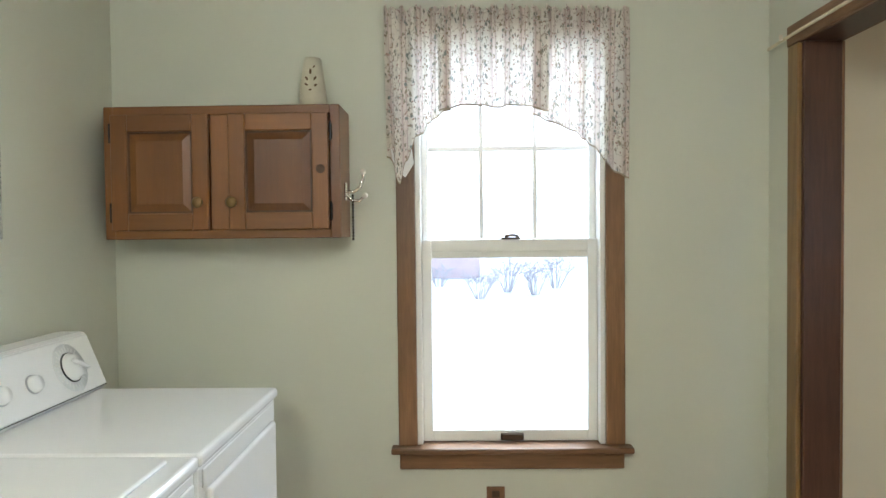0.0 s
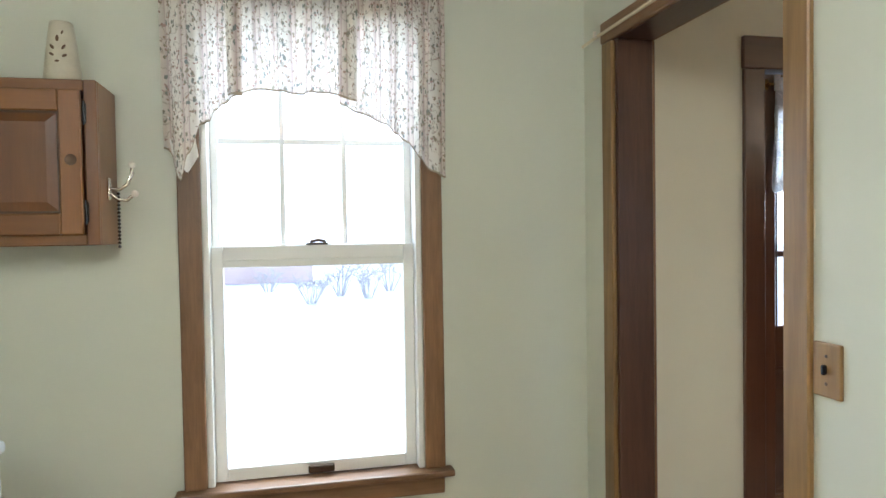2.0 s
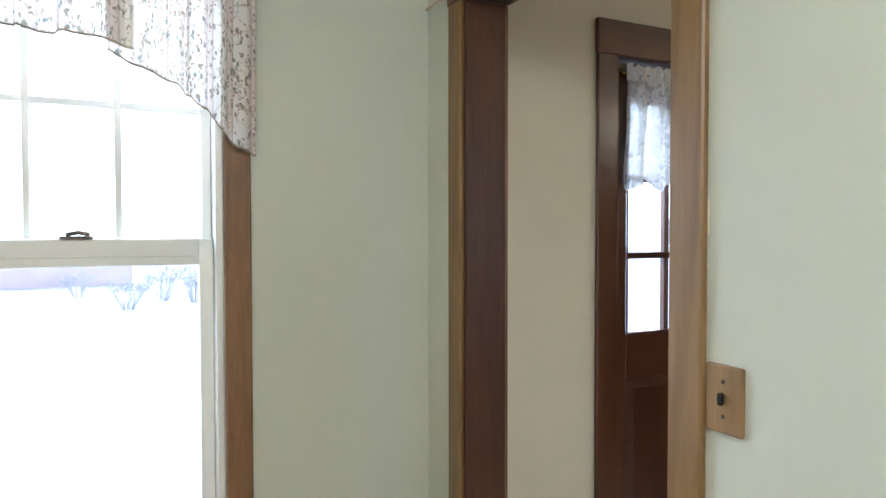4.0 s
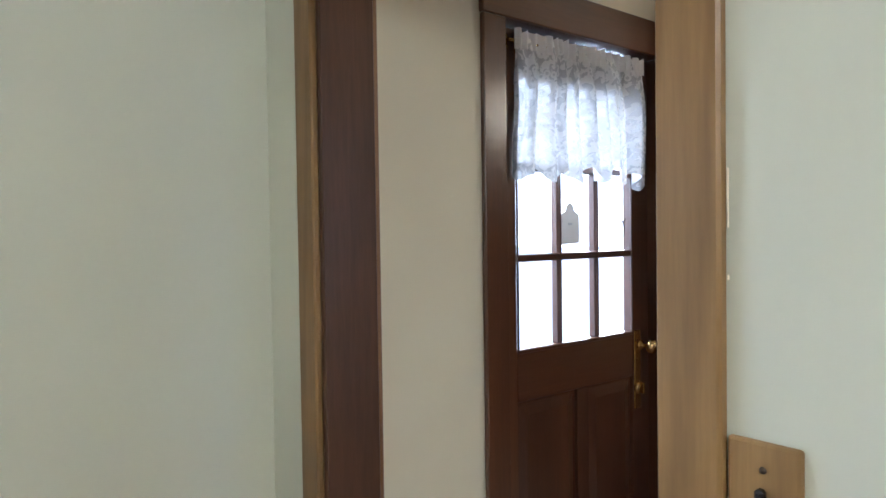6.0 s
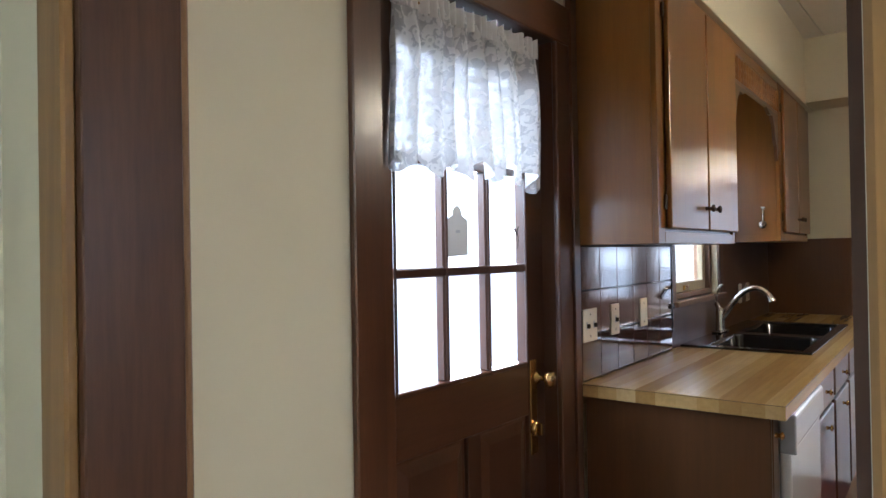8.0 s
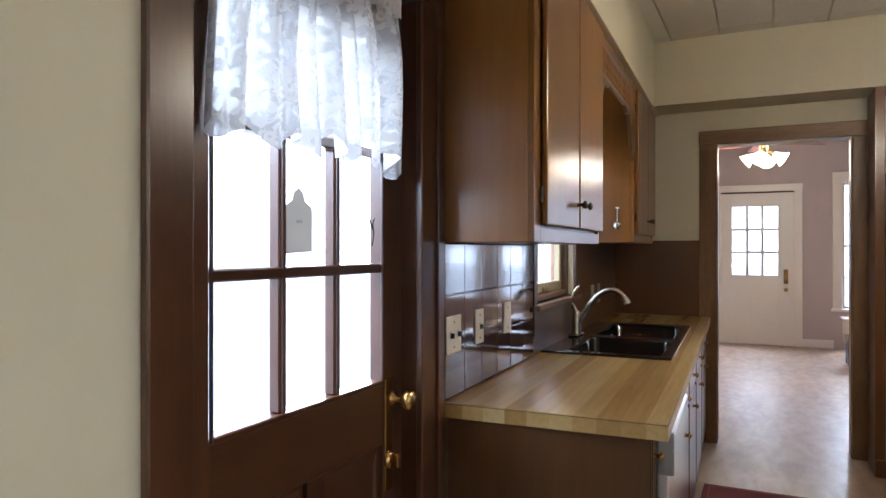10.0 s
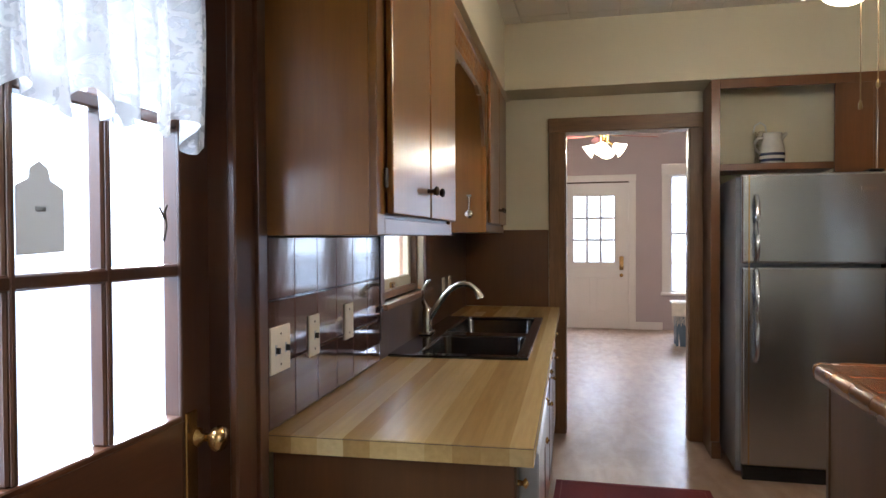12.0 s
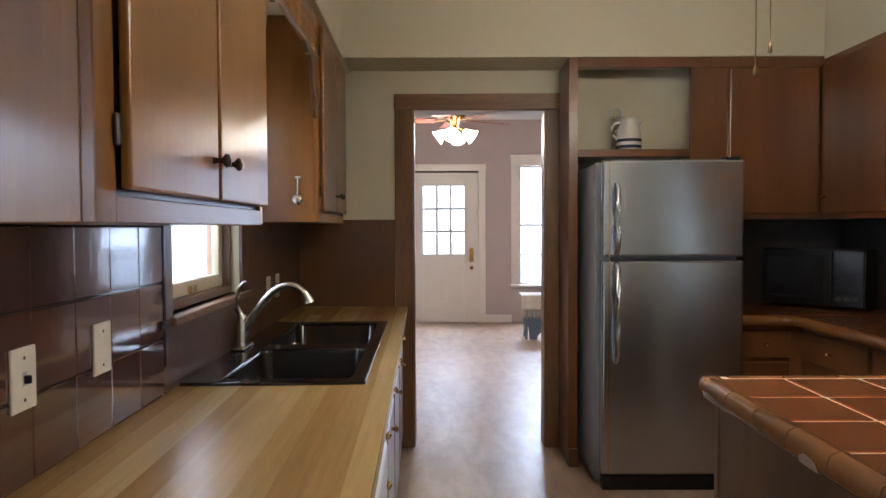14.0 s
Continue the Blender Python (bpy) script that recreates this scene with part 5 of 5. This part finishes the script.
_bm = lathe(bmesh.new(), [(0.0, 0.0), (0.035, 0.0), (0.030, 0.12), (0.042, 0.215), (0.040, 0.216), (0.027, 0.12), (0.0, 0.01)], 18)
part("basket", _bm, glass("basket_glass", 0.22), gb)
part("handle", tube(bmesh.new(), [(0, -0.038, 0.21), (0, -0.03, 0.255), (0, 0.0, 0.275), (0, 0.03, 0.255), (0, 0.038, 0.21)], 0.005, 8), CLEAR_GLASS, gb)

# counter in the far corner, drawers, microwave
ct = thing("corner_counter", "corner counter with a rounded tile edge", "counter", pose(5.62, -0.5, 0.84))
_bm = cub(0.0, 0.62, 0.0, 0.90, 0.0, 0.05, 0.006, 2)
bx(_bm, -2.3, 0.0, 0.0, 0.62, 0.0, 0.05, 0.006, 2)
part("slab", _bm, TILE_TERRA, ct)
_bm = tube(bmesh.new(), [(-0.004, 0.90, 0.024), (-0.004, 0.70, 0.024), (-0.03, 0.645, 0.024), (-0.10, 0.624, 0.024), (-2.3, 0.624, 0.024)], 0.030, 10)
part("edge", _bm, TILE_EDGE, ct, "rounded mottled edge tiles")
cb = thing("base_cabinet", "brown base cabinet with drawers in the far corner", "cabinet", pose(5.66, -0.5, 0))
part("body", cub(0.0, 0.58, 0.0, 0.90, 0.08, 0.838), FARCAB, cb)
for i, (z0, z1) in enumerate(((0.66, 0.81), (0.40, 0.64), (0.12, 0.38))):
    dr = part("drawer_front", cub(-0.018, 0.0, 0.63, 0.885, z0, z1, 0.004), FARCAB, cb)
    part("knob", lathe(bmesh.new(), [(0.008, 0), (0.005, 0.014), (0.012, 0.022), (0, 0.028)], 12, pose(-0.018, 0.76, (z0 + z1) / 2, 0, -90)), BRASS, dr, "small brass knob")
cb = thing("base_cabinet", "brown base cabinets along the side wall", "cabinet", pose(3.32, -0.5, 0))
part("body", cub(0.0, 2.33, 0.0, 0.57, 0.08, 0.838), FARCAB, cb)
for i in range(4):
    dr = part("drawer_front", cub(0.02 + i * 0.58, 0.56 + i * 0.58, 0.571, 0.588, 0.66, 0.81, 0.004), FARCAB, cb)
    part("knob", lathe(bmesh.new(), [(0.008, 0), (0.005, 0.014), (0.012, 0.022), (0, 0.028)], 12, pose(0.29 + i * 0.58, 0.588, 0.735, -90)), BRASS, dr, "small brass knob")
struct("splashback_corner", cub(6.232, 6.2445, -0.49, 0.52, 0.89, 1.39), DARK_TILE, "dark splashback behind the microwave")
struct("splashback_side", cub(3.0, 6.23, -0.4995, -0.488, 0.89, 1.39), DARK_TILE, "dark splashback along the side wall")
mw = thing("microwave_oven", "black microwave oven with a glass door in the corner", "microwave", pose(5.92, -0.13, 0.89, 0, 1.5, -46))
part("body", cub(0.0, 0.20, -0.26, 0.27, 0.012, 0.335, 0.008, 2), BLACK, mw)
dd = part("door", cub(-0.018, 0.0, -0.10, 0.265, 0.02, 0.328, 0.006, 2), BLACK, mw)
part("door_glass", cub(-0.021, -0.0185, -0.06, 0.235, 0.06, 0.285, 0.001), BLACK_GLASS, dd)
cp = part("control_panel", cub(-0.018, 0.0, -0.255, -0.105, 0.02, 0.328, 0.005, 2), BLACK, mw)
for r in range(5):
    for q in range(3):
        part("button", cub(-0.020, -0.0182, -0.235 + q * 0.042, -0.203 + q * 0.042, 0.05 + r * 0.034, 0.072 + r * 0.034), BLACK_GLASS, cp)

# ---- island ----
IS = thing("kitchen_island", "wood-panelled island with a terracotta tile top", "island", pose(2.75, 0.35, 0))
IX, IY, IZ = 1.312, 0.862, 0.925
part("base", cub(0.03, IX - 0.035, 0.03, IY - 0.045, 0.0, IZ - 0.05, 0.003), ISLAND_WOOD, IS)
part("corner_post", cub(IX - 0.060, IX - 0.030, IY - 0.070, IY - 0.040, 0.0, IZ - 0.05, 0.004), ISLAND_WOOD, IS)
part("corner_post", cub(0.025, 0.055, IY - 0.070, IY - 0.040, 0.0, IZ - 0.05, 0.004), ISLAND_WOOD, IS)
part("top_slab", cub(0.012, IX - 0.012, 0.012, IY - 0.012, IZ - 0.05, IZ - 0.001), GROUT_LITE, IS)
tm = bpy.data.meshes.new("island_tile")
_bm = cub(-0.0965, 0.0965, -0.0975, 0.0975, 0.0, 0.008, 0.003)
_bm.to_mesh(tm)
_bm.free()
tm.materials.append(TILE_TERRA)
for i in range(6):
    for j in range(4):
        o = new("tile", tm)
        o.parent = IS
        o.location = (0.150 + i * 0.204 - 0.005, 0.122 + j * 0.206, IZ - 0.006)
        if j == 3:
            o.location.y = 0.122 + 3 * 0.206 - 0.002
em = bpy.data.meshes.new("edge_tile")
_bm = bmesh.new()
_pr = [(0.0, -0.056), (0.020, -0.058), (0.034, -0.044), (0.038, -0.022), (0.032, -0.004), (0.016, 0.004), (0.0, 0.004)]
a, b = [_bm.verts.new((-0.074, y - 0.02, z)) for y, z in _pr], [_bm.verts.new((0.074, y - 0.02, z)) for y, z in _pr]
for i in range(len(_pr)):
    f = _bm.faces.new((a[i], a[(i + 1) % len(_pr)], b[(i + 1) % len(_pr)], b[i]))
    f.smooth = True
cap(_bm, a)
cap(_bm, b)
bmesh.ops.recalc_face_normals(_bm, faces=_bm.faces)
_bm.to_mesh(em)
_bm.free()
em.materials.append(TILE_EDGE)
for a, b, c0, c1 in ((0.03, IX - 0.014, IY - 0.030, IY - 0.006), (IX - 0.030, IX - 0.006, 0.03, IY - 0.014)):
    part("edge_grout", cub(a, b, c0, c1, IZ - 0.050, IZ - 0.004, 0.008, 2), GROUT_LITE, IS, "tan grout between the edge tiles")
_bm = bmesh.new()
extrude(_bm, [(-0.036, -0.048), (0.028, -0.048), (0.032, -0.036), (0.016, -0.028), (-0.012, -0.029), (-0.028, -0.038)], lambda x, z, k: (0.72 + x, IY + 0.002 + 0.0022 * k, IZ + z))
part("chip", _bm, plain("bare_clay", (0.26, 0.18, 0.12), 0.85), IS, "pale chipped patch on an edge tile")
part("corner_tile", lathe(bmesh.new(), [(0.001, -0.056), (0.020, -0.058), (0.034, -0.044), (0.038, -0.022), (0.032, -0.004), (0.016, 0.004), (0.0, 0.004)], 20, pose(IX - 0.034, IY - 0.034, IZ)), TILE_EDGE, IS)
for i in range(8):
    o = new("edge_tile", em)
    o.parent = IS
    o.matrix_basis = pose(0.09 + i * 0.152 + 0.03, IY - 0.014, IZ)
for j in range(5):
    o = new("edge_tile", em)
    o.parent = IS
    o.matrix_basis = pose(IX - 0.014, 0.10 + j * 0.152, IZ, 0, 0, -90)

rg = thing("rug", "burgundy rug lying on the kitchen floor", "rug", pose(4.25, 1.33, 0))
part("mat", cub(0.0, 1.07, 0.0, 0.80, 0.0, 0.014, 0.006, 2), RUG, rg)
for a, b, c0, c1 in ((0.03, 1.04, 0.03, 0.036), (0.03, 1.04, 0.764, 0.77), (0.03, 0.036, 0.04, 0.76), (1.034, 1.04, 0.04, 0.76)):
    part("border", cub(a, b, c0, c1, 0.0138, 0.0152), plain("dull_red_thread", (0.22, 0.05, 0.05), 0.95), rg, "paler woven border line")

# ---- ceiling fans with lights ----


def ceiling_fan(name, label, place, ceiling, spin, blades, watts, blade_mat, chains, drop=0.235):
    f = thing(name, label, "ceiling fan", pose(*place))
    top = ceiling - place[2]
    part("downrod", lathe(bmesh.new(), [(0.06, top), (0.055, top - 0.03), (0.014, top - 0.05), (0.014, 0.30)], 16), BRASS, f)
    part("motor", lathe(bmesh.new(), [(0.0, 0.31), (0.05, 0.305), (0.10, 0.28), (0.11, 0.22), (0.09, 0.19), (0.05, 0.17), (0.05, 0.10), (0.0, 0.09)], 24), BRASS, f)
    for i in range(blades):
        m = pose(0, 0, drop, 0, 0, spin + 360 * i / blades)
        bm = cub(0.17, 0.60, -0.062, 0.062, -0.004, 0.004, 0.003)
        bmesh.ops.transform(bm, matrix=m @ pose(0, 0, 0, 10), verts=bm.verts)
        bl = part("blade", bm, blade_mat, f)
        bm = cub(0.08, 0.21, -0.018, 0.018, -0.010, -0.004, 0.002)
        bmesh.ops.transform(bm, matrix=m, verts=bm.verts)
        part("bracket", bm, BRASS, bl)
    for i in range(4):
        an = 90 * i + 80
        m = pose(0, 0, 0.10, 0, 0, an) @ pose(0.055, 0, 0, 0, 125, 0)
        bm = tube(bmesh.new(), [m @ Vector((0, 0, -0.02)), m @ Vector((0, 0, 0.05))], 0.014, 10)
        arm = part("lamp_arm", bm, BRASS, f)
        bm = lathe(bmesh.new(), [(0.022, 0.045), (0.036, 0.07), (0.048, 0.10), (0.062, 0.135), (0.078, 0.155), (0.076, 0.155), (0.046, 0.10), (0.020, 0.05)], 20, m)
        part("shade", bm, SHADE_GLASS, arm, "lit frosted tulip glass shade")
        w = Matrix.Translation(place) @ m @ Vector((0, 0, 0.19))
        bulb("fan_bulb", w, watts, WARM, 0.05)
    for dx, dy, ln in chains:
        bm = tube(bmesh.new(), [(dx, dy, 0.12), (dx, dy, -ln)], 0.0018, 6)
        lathe(bm, [(0.0, -ln - 0.03), (0.007, -ln - 0.025), (0.005, -ln - 0.008), (0.002, -ln)], 10, pose(dx, dy, 0))
        part("pull_chain", bm, AGED, f)
    return f


ceiling_fan("ceiling_fan", "ceiling fan with lit glass shades above the island", (4.02, 1.10, 2.185), H_K, 20, 5, 4.6, CASING_H, [(-0.06, 0.0, 0.41), (0.04, -0.086, 0.325)])
ceiling_fan("ceiling_fan", "red-brown ceiling fan with lit tulip shades in the living room", (8.8, 1.83, 2.225), 2.87, -62, 5, 9, plain("red_brown_blade", (0.22, 0.06, 0.04), 0.4), [], 0.185)

# ---- living room door, window and bench ----
d = tagged(thing("door_2", "off-white front door with nine panes, closed", "door", pose(11.672, 1.46, 0)), kind="structure")
DWd = 0.93
part("casing", cub(-0.02, 0, -0.10, 0.0, 0, 2.15, 0.004), DOOR_WHITE, d)
part("casing", cub(-0.02, 0, DWd, DWd + 0.10, 0, 2.15, 0.004), DOOR_WHITE, d)
part("head_casing", cub(-0.024, 0, -0.105, DWd + 0.105, 2.15, 2.245, 0.004), DOOR_WHITE, d)
# Dark strip standing in for the shade in the gap above the leaf.
part("dark_gap", cub(0.028, 0.032, 0.0, DWd, 2.128, 2.15), CUTOUT, d)
_g0, _g1, _z0, _z1 = 0.20, 0.785, 0.975, 1.94
lf = part("leaf", cub(0.02, 0.06, 0.0, _g0, 0.0, 2.13, 0.002), DOOR_WHITE, d)
part("stile", cub(0.02, 0.06, _g1, DWd + 0.01, 0.0, 2.13, 0.002), DOOR_WHITE, lf)
part("top_rail", cub(0.02, 0.06, _g0, _g1, _z1, 2.13, 0.002), DOOR_WHITE, lf)
part("lower_leaf", cub(0.028, 0.06, _g0, _g1, 0.0, _z0, 0.002), DOOR_WHITE, lf)
_bm = bmesh.new()
bx(_bm, 0.020, 0.028, _g0, _g1, 0.76, _z0, 0.002)
bx(_bm, 0.020, 0.028, _g0, _g1, 0.01, 0.24, 0.002)
bx(_bm, 0.020, 0.028, 0.46, 0.53, 0.24, 0.76, 0.002)
part("rails", _bm, DOOR_WHITE, lf)
for a, b in ((_g0 + 0.02, 0.44), (0.55, _g1 - 0.02)):
    part("panel", cub(0.0215, 0.028, a, b, 0.26, 0.74, 0.006, 2), DOOR_WHITE, lf)
for q in range(1, 3):
    y = _g0 + (_g1 - _g0) * q / 3
    z = _z0 + (_z1 - _z0) * q / 3
    part("muntin", cub(0.026, 0.052, y - 0.019, y + 0.019, _z0, _z1, 0.002), DOOR_WHITE, lf)
    part("muntin", cub(0.027, 0.051, _g0, _g1, z - 0.019, z + 0.019, 0.002), DOOR_WHITE, lf)
p = part("pane", cub(0.037, 0.041, _g0, _g1, _z0, _z1), GLASS, lf)
p.visible_shadow = False
hp = part("handle_plate", cub(0.012, 0.02, 0.070, 0.130, 0.86, 1.06, 0.003), BRASS, d, "brass handle plate")
part("knob", lathe(bmesh.new(), [(0.012, 0), (0.010, 0.02), (0.028, 0.03), (0.026, 0.05), (0, 0.056)], 16, pose(0.012, 0.10, 0.90, 0, -90)), BRASS, hp)
part("deadbolt", lathe(bmesh.new(), [(0.028, 0), (0.024, 0.012), (0, 0.014)], 16, pose(0.02, 0.10, 0.78, 0, -90)), BRASS, d)

def tall_window(name, label, y0):
    w = tagged(thing(name, label, "window", pose(11.672, y0, 0)), kind="structure")
    part("casing", cub(-0.02, 0, 0.585, 0.70, 0.50, 2.225, 0.004), DOOR_WHITE, w)
    part("casing", cub(-0.02, 0, -0.115, 0.0, 0.50, 2.225, 0.004), DOOR_WHITE, w)
    part("head_casing", cub(-0.024, 0, -0.12, 0.705, 2.225, 2.38, 0.004), DOOR_WHITE, w)
    part("window_sill", cub(-0.05, 0.02, -0.13, 0.715, 0.50, 0.54, 0.005), DOOR_WHITE, w)
    _bm = sash(bmesh.new(), 0.0, 0.585, 0, 0.02, 0.54, 2.225, 0.03, 0.03, 0.03)
    bmesh.ops.transform(_bm, matrix=pose(0.05, 0, 0) @ Matrix(((0, 1, 0, 0), (1, 0, 0, 0), (0, 0, 1, 0), (0, 0, 0, 1))), verts=_bm.verts)
    for q, t_ in ((1, 0.008), (2, 0.018), (3, 0.008)):
        bx(_bm, 0.05, 0.072, 0.03, 0.555, 0.54 + 1.685 * q / 4 - t_, 0.54 + 1.685 * q / 4 + t_, 0.002)
    part("sash", _bm, DOOR_WHITE, w)
    p = part("pane", cub(0.058, 0.062, 0.03, 0.555, 0.57, 2.195), GLASS, w)
    p.visible_shadow = False


tall_window("window_3", "tall off-white window with four panes beside the front door", 0.30)
tall_window("window_4", "tall off-white window, twin of the one beside the front door", -0.72)

bn = thing("blue_bench", "slate-blue painted bench below the window", "bench", pose(10.35, 0.55, 0))
part("seat", cub(-0.16, 0.16, -0.12, 0.46, 0.50, 0.535, 0.006), BLUEPAINT, bn)
for y in (-0.06, 0.40):
    _bm = bmesh.new()
    _pr = [(-0.15, 0.5), (-0.13, 0.5), (0.13, 0.5), (0.15, 0.0), (0.06, 0.0), (0.045, 0.06), (0.0, 0.085), (-0.045, 0.06), (-0.06, 0.0), (-0.15, 0.0)]
    a, b = [_bm.verts.new((x, y - 0.012, z)) for x, z in _pr], [_bm.verts.new((x, y + 0.012, z)) for x, z in _pr]
    for i in range(len(_pr)):
        _bm.faces.new((a[i], a[(i + 1) % len(_pr)], b[(i + 1) % len(_pr)], b[i]))
    _bm.faces.new(a)
    _bm.faces.new(b)
    part("leg", _bm, BLUEPAINT, bn)
_bm = bmesh.new()
_pr = [(-0.06, 0.5), (0.40, 0.5), (0.40, 0.30), (0.37, 0.0), (0.28, 0.0), (0.25, 0.07), (0.17, 0.10), (0.09, 0.07), (0.06, 0.0), (-0.03, 0.0), (-0.06, 0.30)]
a, b = [_bm.verts.new((-0.158, y, z)) for y, z in _pr], [_bm.verts.new((-0.140, y, z)) for y, z in _pr]
for i in range(len(_pr)):
    _bm.faces.new((a[i], a[(i + 1) % len(_pr)], b[(i + 1) % len(_pr)], b[i]))
_bm.faces.new(a)
_bm.faces.new(b)
part("apron", _bm, BLUEPAINT, bn)
th = thing("crochet_throw", "white crocheted throw with fringe draped over the bench", "throw", pose(10.35, 0.55, 0))
cloth("throw", 24, 16, lambda u, v: (-0.172 - 0.006 * math.sin(u * 30) if v > 0.5 else -0.172 + (0.5 - v) * 0.66, -0.13 + 0.60 * u, 0.540 if v <= 0.5 else 0.540 - (v - 0.5) * 0.34), plain("white_crochet", (0.66, 0.62, 0.57), 0.95), th)
_bm = bmesh.new()
for i in range(40):
    y = -0.125 + i * 0.0150
    tube(_bm, [(-0.174, y, 0.375), (-0.178, y + 0.004, 0.27 + 0.02 * math.sin(i * 2.3))], 0.004, 5)
part("fringe", _bm, plain("cream_fringe", (0.62, 0.57, 0.50), 0.95), th)

# ---- outside ----
struct("ground", cub(-80, 92, -86, 86, -0.62, -0.45), SNOW, "snow-covered garden all round the house")
_bm = bmesh.new()
_ring = [(6 + 75 * math.cos(2 * math.pi * q / 48), 75 * math.sin(2 * math.pi * q / 48)) for q in range(48)]
for (xa, ya), (xb, yb) in zip(_ring, _ring[1:] + _ring[:1]):
    _bm.faces.new([_bm.verts.new(q) for q in ((xa, ya, -3), (xb, yb, -3), (xb, yb, 42), (xa, ya, 42))])
struct("backdrop", _bm, glow("overcast_cloud", (0.94, 0.97, 1.0), 1.15), "plain white overcast distance")
g = thing("garden_wall", "low brick garden wall capped with snow, colour paled by window flare", "wall", pose(-9.5, 26, -0.47))
part("brickwork", cub(0, 10.5, 0, 0.4, 0, 0.95, 0.02), REDBRICK, g)
part("snow_cap", cub(-0.05, 10.55, -0.05, 0.45, 0.95, 1.10, 0.05, 2), SNOW, g, "thick cap of snow")


def shrub(x, y, h, seed):
    """A bare shrub: several stems from one root, each with finer twigs."""
    random.seed(seed)
    tr = thing("bare_shrub", "leafless shrub standing in the snow", "shrub", pose(x, y, -0.47), "shrubs in the garden")
    stems, twigs = bmesh.new(), bmesh.new()
    for i in range(16):
        an, lean = random.uniform(0, 6.28), random.uniform(0.0, 0.8)
        p0 = Vector((0.1 * math.cos(an), 0.1 * math.sin(an), 0))
        tip = p0 + Vector((lean * math.cos(an), lean * math.sin(an), 1)).normalized() * h * random.uniform(0.7, 1.0)
        mid = (p0 + tip) / 2 + Vector((random.uniform(-0.06, 0.06), random.uniform(-0.06, 0.06), 0.05))
        tube(stems, [p0, mid, tip], 0.018, 5, 0.005)
        for q in range(7):
            s0 = mid.lerp(tip, random.random())
            d_ = Vector((random.uniform(-1, 1), random.uniform(-1, 1), random.uniform(0, 1))).normalized()
            tube(twigs, [s0, s0 + d_ * h * random.uniform(0.15, 0.35)], 0.012, 4, 0.003)
    part("stems", stems, BARK, tr)
    part("twigs", twigs, BARK, tr)


for i, (x, y, h) in enumerate(((0.7, 18, 0.95), (1.6, 20, 1.1), (2.3, 19, 1.0), (3.2, 21, 1.15), (-0.5, 22, 0.8), (4.4, 20, 0.9), (6.2, 22, 1.0), (-3.0, 19, 0.7))):
    shrub(x, y, h, 20 + i)

# ---- splashback tiles ----
tl = bpy.data.meshes.new("wall_tile")
_bm = cub(0.0015, 0.1625, -0.008, 0.0, 0.0015, 0.1595, 0.003)
_bm.to_mesh(tl)
_bm.free()
tl.materials.append(TILE_BROWN)
SB = run_struct("splashback_tiles", cub(0.0, 0.97, -0.002, 0.012, 0.869, UZ0), GROUT_DARK, "glossy brown square wall tiles with dark joints")
for i in range(6):
    for j in range(3):
        o = new("tile", tl)
        o.parent = SB
        o.location = (0.002 + i * 0.1615, -0.001, 0.872 + j * 0.161)
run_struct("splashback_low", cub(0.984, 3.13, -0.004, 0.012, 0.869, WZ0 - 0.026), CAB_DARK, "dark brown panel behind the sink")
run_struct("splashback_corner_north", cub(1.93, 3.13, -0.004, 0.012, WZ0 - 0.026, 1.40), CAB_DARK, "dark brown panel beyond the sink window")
